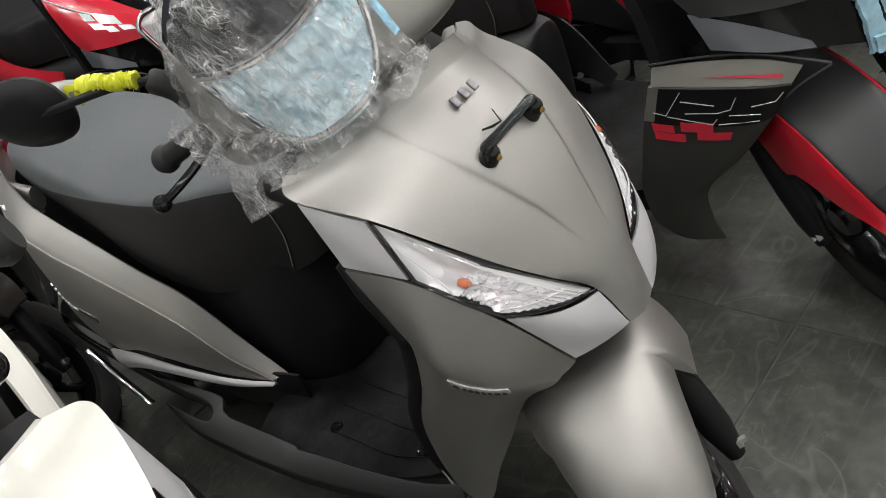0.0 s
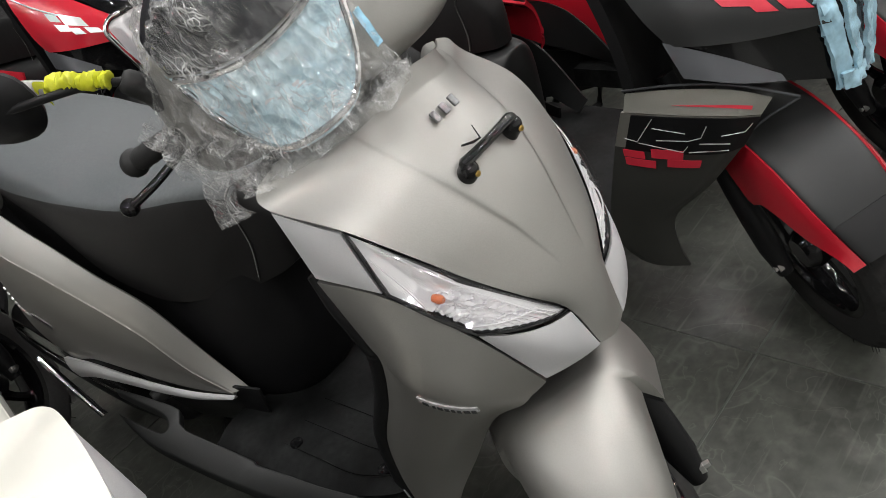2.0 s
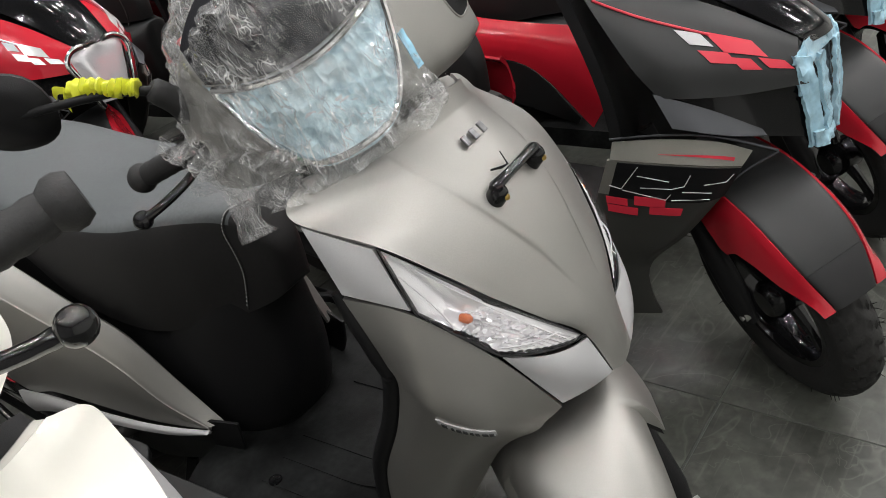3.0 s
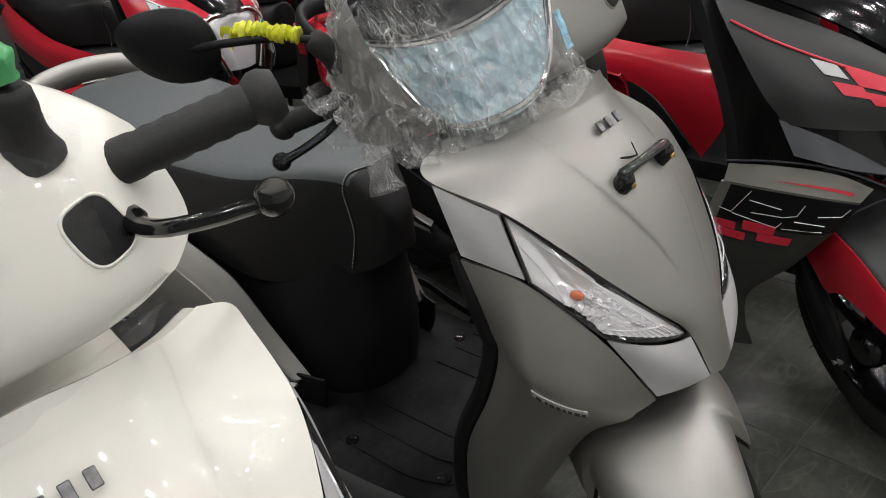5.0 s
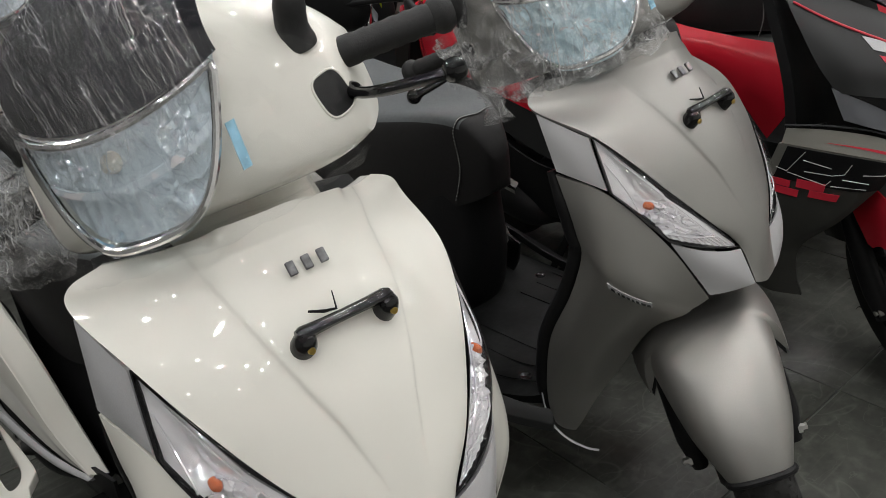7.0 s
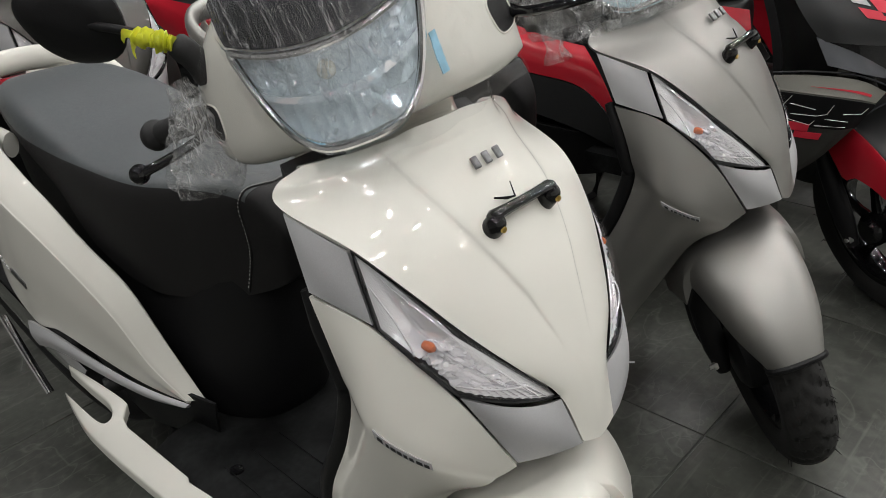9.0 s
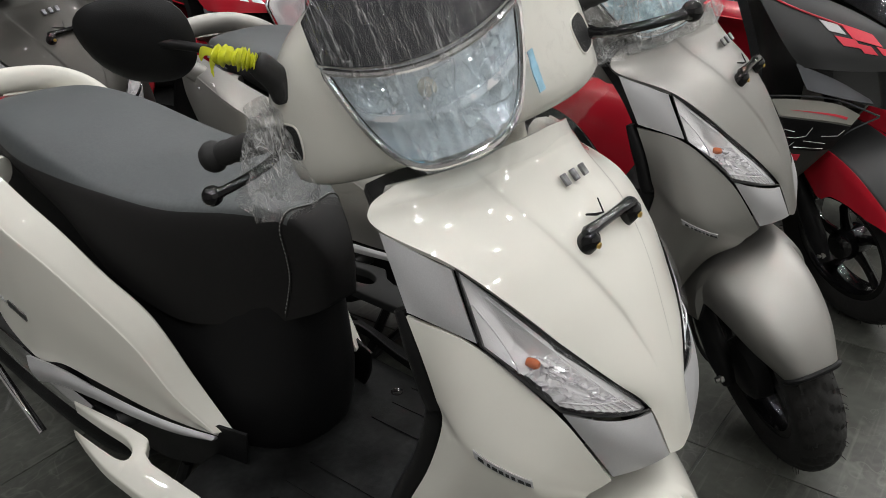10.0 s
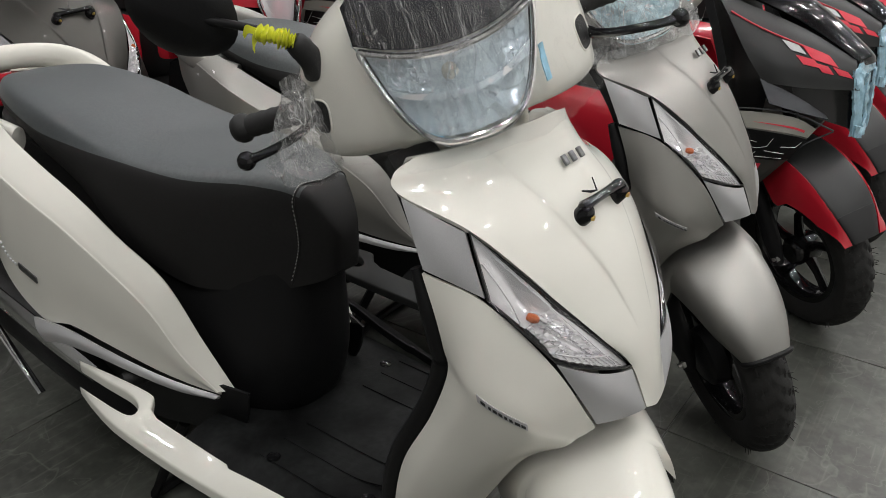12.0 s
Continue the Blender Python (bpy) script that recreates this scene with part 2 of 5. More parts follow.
def grid_normals(g):
    du, dv = np.gradient(g, axis=0), np.gradient(g, axis=1)
    n = np.cross(du, dv)
    return n / (np.linalg.norm(n, axis=-1, keepdims=True) + 1e-12)


def shell(name, g, thick, material, inward):
    """A sheet of real thickness from a grid; inward is a point that the back of the sheet faces."""
    nu, nv = g.shape[:2]
    n = grid_normals(g)
    mid = g.reshape(-1, 3).mean(0)
    if (n.reshape(-1, 3).mean(0) @ (V(*inward) - mid)) < 0:
        n = -n
    back = g + n * thick
    edge = g + n * thick * 0.25
    verts = np.vstack([g.reshape(-1, 3), back.reshape(-1, 3)])
    o = nu * nv
    faces = grid_faces(nu, nv) + [f[::-1] for f in grid_faces(nu, nv, o)]
    ring = [(0, j) for j in range(nv)] + [(i, nv - 1) for i in range(1, nu)] + [(nu - 1, j) for j in range(nv - 2, -1, -1)] + [(i, 0) for i in range(nu - 2, 0, -1)]
    for (a, b), (c, d) in zip(ring, ring[1:] + ring[:1]):
        faces.append((a * nv + b, c * nv + d, o + c * nv + d, o + a * nv + b))
    return mesh_of(name, verts, faces, material)


def loft(name, loops, material, cap=True):
    """A closed body through loops of equally many points."""
    g = np.asarray(loops, float)
    nu, nv = g.shape[:2]
    verts = g.reshape(-1, 3)
    faces = grid_faces(nu, nv, 0, True)
    if cap:
        faces.append(tuple(range(nv))[::-1])
        faces.append(tuple((nu - 1) * nv + j for j in range(nv)))
    return mesh_of(name, verts, faces, material)


def tube_data(path, radii, n=10, flat=1.0, up=(0, 0, 1)):
    p = np.asarray(path, float)
    r = np.broadcast_to(np.asarray(radii, float), (len(p),))
    t = np.gradient(p, axis=0)
    t /= np.linalg.norm(t, axis=1, keepdims=True) + 1e-12
    loops = []
    ref = V(*up)
    for k in range(len(p)):
        a = np.cross(t[k], ref)
        if np.linalg.norm(a) < 1e-3:
            a = np.cross(t[k], V(1, 0, 0))
        a /= np.linalg.norm(a)
        b = np.cross(t[k], a)
        loops.append([p[k] + r[k] * (math.cos(w) * a + flat * math.sin(w) * b) for w in np.linspace(0, 2 * math.pi, n, endpoint=False)])
    return loops


def tube(name, path, radii, material, n=10, flat=1.0, up=(0, 0, 1)):
    return loft(name, tube_data(path, radii, n, flat, up), material)


def lathe(name, profile, material, centre=(0, 0, 0), axis="x", n=40):
    """A body turned about an axis; profile is rows of (along, radius)."""
    loops = []
    for w in np.linspace(0, 2 * math.pi, n, endpoint=False):
        c, s = math.cos(w), math.sin(w)
        row = []
        for a, r in profile:
            row.append({"x": (a, r * c, r * s), "y": (r * s, a, r * c), "z": (r * c, r * s, a)}[axis])
        loops.append(row)
    g = np.array(loops) + V(*centre)
    nu, nv = g.shape[:2]
    faces = []
    for i in range(nu):
        for j in range(nv - 1):
            k = (i + 1) % nu
            faces.append((i * nv + j, k * nv + j, k * nv + j + 1, i * nv + j + 1))
    return mesh_of(name, g.reshape(-1, 3), faces, material)


def block(name, size, centre, material, bevel=0.004, turn=None, segments=2):
    bm = bmesh.new()
    bmesh.ops.create_cube(bm, size=1)
    bmesh.ops.scale(bm, vec=size, verts=bm.verts)
    if bevel:
        bmesh.ops.bevel(bm, geom=bm.edges[:], offset=bevel, segments=segments, affect="EDGES", profile=0.6)
    if turn is not None:
        bmesh.ops.transform(bm, matrix=turn, verts=bm.verts)
    bmesh.ops.translate(bm, vec=centre, verts=bm.verts)
    me = bpy.data.meshes.new(name)
    bm.to_mesh(me)
    bm.free()
    me.materials.append(material)
    me.polygons.foreach_set("use_smooth", [True] * len(me.polygons))
    me.set_sharp_from_angle(angle=radians(40))
    return me


def joined(name, meshes):
    """One mesh out of several."""
    bm = bmesh.new()
    mats = []
    for me in meshes:
        start = len(bm.faces)
        bm.from_mesh(me)
        bm.faces.ensure_lookup_table()
        for f in bm.faces[start:]:
            m = me.materials[min(f.material_index, len(me.materials) - 1)]
            if m not in mats:
                mats.append(m)
            f.material_index = mats.index(m)
    out = bpy.data.meshes.new(name)
    bm.to_mesh(out)
    bm.free()
    for m in mats:
        out.materials.append(m)
    out.set_sharp_from_angle(angle=radians(40))
    return out


def part(name, me, parent, label="", m=None):
    ob = new(name, me)
    ob.parent = parent
    if m is not None:
        ob.matrix_basis = m
    if label:
        ob["label"] = label
    return ob


def flip(a, sx):
    a = np.array(a, float)
    a[..., 0] *= sx
    return a


# the steering axis of the commuter scooter
RAKE = radians(25.0)
AXIS_AT = Vector((0, 0.012, 0.238))
AXIS = Vector((0, math.sin(RAKE), math.cos(RAKE)))


def steered(angle):
    """The turn of all that steers: positive degrees turn the scooter to its own right."""
    return Matrix.Translation(AXIS_AT) @ Matrix.Rotation(-radians(angle), 4, AXIS) @ Matrix.Translation(-AXIS_AT)


def raised(g):
    """Lays the apron's plan, drawn square to its face, onto the chassis (4.5 degrees)."""
    g = np.array(g, float)
    c, s = math.cos(radians(4.5)), math.sin(radians(4.5))
    out = g.copy()
    out[..., 1] = g[..., 1] * c - g[..., 2] * s + 0.019
    out[..., 2] = g[..., 1] * s + g[..., 2] * c - 0.003
    return out


# ---------------- wheels ----------------
def wheel_meshes(radius, width, rim_r, spokes=5):
    nround, angles = 132, np.linspace(-1.25, 1.25, 25)
    rows = []
    for k in range(nround):
        w0 = 2 * math.pi * k / nround
        ring = [(-width * 0.33, rim_r), (-width * 0.45, rim_r + 0.012)]
        for a in angles:
            r = radius - 0.055 + 0.055 * math.cos(a) ** 0.8
            phase = (k / nround * 33 + (0.5 if a > 0 else 0) - 0.9 * abs(a)) % 1.0
            if phase < 0.30 and 0.10 < abs(a) < 1.12:
                r -= 0.0065
            ring.append((width / 2 * math.sin(a) / math.sin(1.25), r))
        ring += [(width * 0.45, rim_r + 0.012), (width * 0.33, rim_r)]
        rows.append([(x, r * math.cos(w0), r * math.sin(w0)) for x, r in ring])
    g = np.array(rows)
    nv = g.shape[1]
    tyre = mesh_of("tyre", g.reshape(-1, 3), [(i * nv + j, ((i + 1) % nround) * nv + j, ((i + 1) % nround) * nv + j + 1, i * nv + j + 1) for i in range(nround) for j in range(nv - 1)], M_TYRE)
    rim = [lathe("rim", [(-width * 0.36, rim_r + 0.006), (-width * 0.36, rim_r - 0.012), (-width * 0.2, rim_r - 0.02), (width * 0.2, rim_r - 0.02),
                         (width * 0.36, rim_r - 0.012), (width * 0.36, rim_r + 0.006)], M_GLOSSBLACK, n=48),
           lathe("hub", [(-0.045, 0.0), (-0.045, 0.03), (-0.03, 0.042), (0.03, 0.042), (0.045, 0.03), (0.045, 0.0)], M_GLOSSBLACK, n=24)]
    for k in range(spokes):
        a = 2 * math.pi * k / spokes
        pts = [(0, r * math.cos(a + tw), r * math.sin(a + tw)) for r, tw in ((0.035, 0), (0.07, 0.03), (0.11, 0.1), (rim_r - 0.012, 0.16))]
        rim.append(tube("spoke", spline(pts, 6), [0.016, 0.014, 0.012, 0.012, 0.013, 0.015], M_GLOSSBLACK, n=8, flat=1.0))
    rng = np.random.default_rng(8)
    hairs = []
    for k in range(54):
        a, x, long, lean = rng.uniform(0, 2 * math.pi), rng.choice((-1, 1)) * rng.uniform(0.30, 0.46) * width, rng.uniform(0.008, 0.020), rng.uniform(-0.5, 0.5)
        r0 = radius - 0.016 - 0.1 * (abs(x) - 0.3 * width)
        pts = [(x + math.copysign(0.35 * d, x), (r0 + 0.85 * d) * math.cos(a + lean * d * d * 160), (r0 + 0.85 * d) * math.sin(a + lean * d * d * 160)) for d in np.linspace(0, long, 4)]
        hairs.append(tube("hair", pts, [0.0011, 0.001, 0.0008, 0.0005], M_TYRE, 5))
    return tyre, joined("rim", rim), joined("tread_hairs", hairs)


TYRE_ME, RIM_ME, HAIR_ME = wheel_meshes(0.234, 0.092, 0.152)


def add_wheel(parent, at, m=None):
    w = new("wheel")
    w.parent = parent
    w.matrix_basis = (m or Matrix.Identity(4)) @ Matrix.Translation(at)
    part("tyre", TYRE_ME, w)
    part("rim", RIM_ME, w, "black alloy rim")
    tagged(part("tread_hairs", HAIR_ME, w), "thin rubber hairs of a new tyre", kind="stuff")
    return w


# ---------------- the commuter scooter ----------------
# x to its left, y to its rear, z up; the front axle stands over the origin
C_LINE = [(0.900, 0.252), (0.886, 0.236), (0.866, 0.216), (0.82, 0.168), (0.765, 0.121), (0.71, 0.084), (0.66, 0.055), (0.61, 0.034), (0.565, 0.021)]
E_LINE = [(0.160, 0.338, 0.858), (0.193, 0.344, 0.842), (0.1995, 0.327, 0.823), (0.182, 0.237, 0.804), (0.155, 0.173, 0.765), (0.121, 0.122, 0.718), (0.086, 0.083, 0.678), (0.046, 0.053, 0.634), (0.030, 0.025, 0.574)]


def apron_grid():
    rows = []
    for (zc, yc), (xe, ye, ze) in zip(C_LINE, E_LINE):
        row = []
        for s in np.linspace(-1, 1, 13):
            q = abs(s)
            row.append((xe * s, yc + (ye - yc) * q**1.8, zc + (ze - zc) * q**1.3))
        rows.append(row)
    g = net(rows, 96, 201)
    n = grid_normals(g)
    if n[..., 1].mean() > 0:
        n = -n
    # a raised spine between two creases that draw together and fade downwards
    ax, z = np.abs(g[..., 0]), g[..., 2]
    crease = np.interp(z, (0.655, 0.69, 0.74, 0.78, 0.82, 0.88), (0.018, 0.026, 0.043, 0.062, 0.080, 0.102))
    rise = 0.0025 * np.clip((z - 0.672) / 0.07, 0, 1)
    soft = np.interp(z, (0.68, 0.78, 0.86), (0.0010, 0.0016, 0.0045))
    step = rise / (1 + np.exp(-np.clip((crease - ax) / soft, -30, 30)))
    # a shallow dish outside the creases, and a raised rim along the top
    dish = -0.0006 * np.clip((z - 0.672) / 0.07, 0, 1) * np.exp(-(np.clip(ax - crease, 0, 1) / 0.022) ** 1.2) * (ax > crease)
    v = np.linspace(0, 1, g.shape[0])[:, None]
    top = 0.009 * np.clip(1 - v / 0.15, 0, 1) ** 1.2 / (1 + np.exp(-np.clip((0.072 - ax) / 0.004, -30, 30)))
    g += n * (step + dish + top)[..., None]
    return g


def quad_net(tl, tr, bl, br, nu, nv, bulge=(0, 0, 0), top=(0, 0, 0), bottom=(0, 0, 0)):
    """A bowed four-cornered sheet."""
    tl, tr, bl, br, bulge, top, bottom = (V(*a) for a in (tl, tr, bl, br, bulge, top, bottom))
    g = np.zeros((nu, nv, 3))
    for i, a in enumerate(np.linspace(0, 1, nu)):
        for j, b in enumerate(np.linspace(0, 1, nv)):
            g[i, j] = (1 - a) * ((1 - b) * tl + b * tr) + a * ((1 - b) * bl + b * br)
            g[i, j] += 4 * b * (1 - b) * ((1 - a) * top + a * bottom) + 16 * a * (1 - a) * b * (1 - b) * bulge
    return g


def mud_arc(radius, a0, a1, widths, drops, nu, nv, centre, flat=0.55, lift=0.0, boxy=False, wing=(0.0, 0.0, 0.0)):
    """A mudguard round a wheel: angles from straight ahead upwards, half widths and side drops along it."""
    g = np.zeros((nu, nv, 3))
    ws, ds = spline([(w, 0, 0) for w in widths], nu)[:, 0], spline([(d, 0, 0) for d in drops], nu)[:, 0]
    for i, a in enumerate(np.linspace(radians(a0), radians(a1), nu)):
        if wing[0] and a > radians(wing[0]):
            ws[i] += wing[1]
            ds[i] += wing[2]
        for j, s in enumerate(np.linspace(-1, 1, nv)):
            w = 1.42 * s
            across, fall = math.sin(w) / math.sin(1.42), ((1 - math.cos(w)) / (1 - math.cos(1.42))) ** flat
            if boxy:
                k = abs(s)
                across = math.copysign(math.sin(k * math.pi / 2) ** 0.76, s)
                fall = 1 - math.cos(k * math.pi / 2) ** 0.76
            r = radius + lift * i / (nu - 1) - ds[i] * fall
            x = ws[i] * across
            g[i, j] = (x, centre[1] - r * math.cos(a), centre[2] + r * math.sin(a))
    return g


def sup(n, power):
    """Points of a rounded square."""
    out = []
    for w in np.linspace(0, 2 * math.pi, n, endpoint=False):
        c, s = math.cos(w), math.sin(w)
        out.append((math.copysign(abs(c) ** (2 / power), c), math.copysign(abs(s) ** (2 / power), s)))
    return out


# handlebar head, drawn with the steering straight
def cowl_front(x, z):
    return 0.178 + 3.0 * x * x + 0.36 * (z - 0.93)


def cowl_loop(x, n, grow=0.0):
    q = abs(x) / 0.190
    zb, zt = 0.905 - 0.022 * q**2, 1.098 - 0.090 * q**2.4
    s = 1.0 - 0.22 * q**9
    zc, hz = (zb + zt) / 2, (zt - zb) / 2 * s + grow
    row = []
    for c, d in sup(n, 3.2):
        z = zc + hz * d
        yf, yb = cowl_front(x, z) - grow, 0.405 + grow
        row.append((x, (yf + yb) / 2 + (yb - yf) / 2 * s * c, z))
    return row


def cowl_at(x, z, grow=0.0):
    """The cowl's front face at a place across and a height."""
    q = abs(x) / 0.190
    zb, zt = 0.905 - 0.022 * q**2, 1.098 - 0.090 * q**2.4
    s = 1.0 - 0.22 * q**9
    d = min(0.98, abs(z - (zb + zt) / 2) / ((zt - zb) / 2 * s))
    c = (1 - d**3.2) ** (1 / 3.2)
    yf, yb = cowl_front(x, z) - grow, 0.405 + grow
    return V(x, (yf + yb) / 2 - (yb - yf) / 2 * s * c, z)


def ridged(p, scale, seed):
    v = Vector((p[0] * scale + seed * 7.1, p[1] * scale - seed * 3.3, p[2] * scale))
    return 1 - 2 * abs(noise.noise(v))


def crumpled(g, amount, scale, seed, keep=None):
    """Sharp folds pushed into a sheet of film."""
    n = grid_normals(g)
    out = g.copy()
    for i in range(g.shape[0]):
        for j in range(g.shape[1]):
            k = 1.0 if keep is None else keep(g[i, j])
            out[i, j] += n[i, j] * k * (amount * (ridged(g[i, j], scale, seed) - 0.35) + 0.45 * amount * ridged(g[i, j], scale * 2.7, seed + 4))
    return out


def film(name, g, material, close=False):
    """A very thin sheet with a back."""
    nu, nv = g.shape[:2]
    return mesh_of(name, g.reshape(-1, 3), grid_faces(nu, nv, 0, close), material)


def indicator(parent, sx):
    lamp = new("indicator")
    lamp.parent = parent
    lamp["label"] = "clear front indicator with amber bulb"
    deep = (0, 0.5, 0.6)
    tl, bl, br, tr = (0.1825, 0.236, 0.8025), (0.189, 0.194, 0.7285), (0.148, 0.112, 0.660), (0.045, 0.0525, 0.633)
    g = raised(quad_net(tl, tr, bl, br, 21, 41, (0.004, -0.006, 0.002), (0.010, -0.022, 0.003), (0.004, -0.008, 0)))
    a, b = np.meshgrid(np.linspace(0, 1, 21), np.linspace(0, 1, 41), indexing="ij")
    g += (4 * a * (1 - a) * b)[..., None] * raised([(0.006, -0.010, 0)])[0] - (4 * a * (1 - a) * b)[..., None] * raised([(0, 0, 0)])[0]
    n = grid_normals(g)
    if n[..., 1].mean() > 0:
        n = -n
    # surround of four bars
    loop = np.vstack([g[0, :], g[1:, -1], g[-1, -2::-1], g[-2:0:-1, 0]])
    nl = np.vstack([n[0, :], n[1:, -1], n[-1, -2::-1], n[-2:0:-1, 0]])
    mid = g.mean((0, 1))
    inw = mid - loop
    inw /= np.linalg.norm(inw, axis=1, keepdims=True)
    prof = [loop + nl * -0.012, loop + nl * 0.0005, loop + inw * 0.001 + nl * 0.0012, loop + inw * 0.0040 + nl * 0.001, loop + inw * 0.0046 - nl * 0.003, loop + inw * 0.0040 - nl * 0.010]
    k = len(loop)
    faces = []
    for i in range(len(prof) - 1):
        for j in range(k):
            faces.append((i * k + j, i * k + (j + 1) % k, (i + 1) * k + (j + 1) % k, (i + 1) * k + j))
    part("surround", mesh_of("surround", flip(np.vstack(prof), sx), faces, M_GLOSSBLACK), lamp, "gloss black surround")
    # reflector: smooth bright bowl, cut facets round the bulb, a pinkish end bowl, a scalloped drawer below
    rng = np.random.default_rng(11)
    gu, gv = 73, 145
    a, b = np.meshgrid(np.linspace(0, 1, gu), np.linspace(0, 1, gv), indexing="ij")
    fine = net(g[::2, ::2], gu, gv)
    fn = grid_normals(fine)
    if fn[..., 1].mean() > 0:
        fn = -fn
    span = 0.115 * (1 - 0.35 * b)
    p, q = a * span, b * 0.30
    depth = 0.005 + 0.010 * np.clip(16 * a * (1 - a) * b * (1 - b), 0, 1) ** 0.5
    cell_r = np.hypot((a - 0.58) * 0.085, (b - 0.50) * 0.24)
    end_r = np.hypot((a - 0.50) * 0.10, (b - 0.72) * 0.20)
    drawer = (b > 0.86) & (a > 0.08)
    smooth_end = (b < 0.44) & (cell_r > 0.030)
    depth = np.where(smooth_end, 0.004 + 0.018 * np.clip(4 * b, 0, 1) * np.clip(4 * a * (1 - a), 0, 1) + 0.0008 * np.sin(7 * a + 11 * b), depth)
    seeds = np.stack([rng.uniform(0, 0.115, 260), rng.uniform(0, 0.30, 260)], 1)
    tilt = rng.uniform(-0.55, 0.55, (260, 2))
    d2 = (p[..., None] - seeds[:, 0]) ** 2 + (q[..., None] - seeds[:, 1]) ** 2
    near = d2.argmin(-1)
    facet = tilt[near, 0] * (p - seeds[near, 0]) + tilt[near, 1] * (q - seeds[near, 1])
    cut = ~smooth_end & ~drawer & (end_r > 0.016) & (a > 0.12)
    depth += np.where(cut, facet, 0)
    depth += np.where(end_r < 0.016, 0.004 * (1 - (end_r / 0.016) ** 2) - 0.001, 0)
    depth += np.where(drawer, 0.0018 * np.abs(np.sin(a * 34)) + 0.0010 * np.abs(np.sin(b * 110)) - 0.004, 0)
    bowl = mid + (fine - mid) * 0.985 - fn * depth[..., None]
    me = shell("reflector", flip(bowl, sx), 0.0015, M_REFLECT, deep)
    me.polygons.foreach_set("use_smooth", [not bool(cut[min(gu - 1, (k // (gv - 1)) % gu), k % (gv - 1)]) for k in range(len(me.polygons))])
    part("reflector", me, lamp, "faceted chrome reflector")
    for (a0, b0), (a1, b1) in (((0.42, 0.03), (0.98, 0.40)), ((0.98, 0.84), (0.10, 0.86)), ((0.10, 0.12), (0.16, 0.95))):
        rib = [fine[int(round((a0 + k * (a1 - a0)) * (gu - 1))), int(round((b0 + k * (b1 - b0)) * (gv - 1)))] - fn[int(round((a0 + k * (a1 - a0)) * (gu - 1))), int(round((b0 + k * (b1 - b0)) * (gv - 1)))] * 0.005 for k in np.linspace(0, 1, 12)]
        part("rib", tube("rib", flip(spline(rib[::3] + rib[-1:], 20), sx), 0.0011, M_REFLECT, 6), lamp, "thin chrome rib")
    part("lens", film("lens", flip(mid + (g - mid) * 0.988 - n * 0.0015, sx), M_LENS), lamp, "clear lens")
    c = flip(fine[44, 59] - fn[44, 59] * 0.0135, sx)
    part("bulb", lathe("bulb", [(-0.007, 0.0), (-0.0062, 0.0034), (-0.003, 0.0056), (0.002, 0.0060), (0.008, 0.005)], M_AMBER, c, "y", 14), lamp, "amber bulb")
    return lamp


def carry_hook(parent):
    """The folding black bag hook on the apron."""
    hk = new("bag_hook")
    hk.parent = parent
    hk["label"] = "black folding bag hook"
    nrm = V(0, -0.62, 0.78)
    feet = (V(-0.046, 0.116, 0.811), V(0.046, 0.113, 0.816))
    for p in feet:
        q = Vector(nrm).to_track_quat("Z", "Y").to_matrix().to_4x4()
        me = lathe("foot", [(-0.012, 0.0), (-0.012, 0.013), (0.004, 0.0125), (0.012, 0.010), (0.016, 0.006), (0.017, 0.0)], M_GLOSSBLACK, (0, 0, 0), "z", 18)
        part("foot", me, hk, "", Matrix.Translation(Vector(p + nrm * 0.004)) @ q)
        part("rivet", lathe("rivet", [(0, 0), (0, 0.004), (0.0025, 0.0035), (0.003, 0)], M_BRASS, (0, 0, 0), "z", 12), hk, "brass rivet", Matrix.Translation(Vector(p + nrm * 0.006 + V(0.0, -0.0125, -0.001))) @ Matrix.Rotation(radians(90), 4, "X"))
    a, b = feet[0] + nrm * 0.016 + V(0, 0.006, 0.004), feet[1] + nrm * 0.016 + V(0, 0.006, 0.004)
    d = (b - a) / np.linalg.norm(b - a)
    bar = [a - d * 0.006, a, a + 0.25 * (b - a), a + 0.5 * (b - a), a + 0.75 * (b - a), b, b + d * 0.006]
    part("bar", tube("bar", bar, [0.006, 0.009, 0.0075, 0.0072, 0.0075, 0.009, 0.006], M_GLOSSBLACK, 10, 0.75), hk)
    for e, p in ((a, feet[0]), (b, feet[1])):
        part("arm", tube("arm", [p + nrm * 0.014, (p + e) / 2 + nrm * 0.006, e], [0.008, 0.0085, 0.0085], M_GLOSSBLACK, 10), hk)
    c = a + 0.32 * (b - a)
    part("clip", tube("clip", [c + V(-0.014, 0.014, 0.010), c + V(0.0, 0.008, 0.007), c + V(0.012, 0.006, 0.006), c + V(0.015, 0.016, 0.020)], [0.0008, 0.0012, 0.0012, 0.0006], M_BLACK, 6, 1.6), hk, "thin black tag")
    return hk


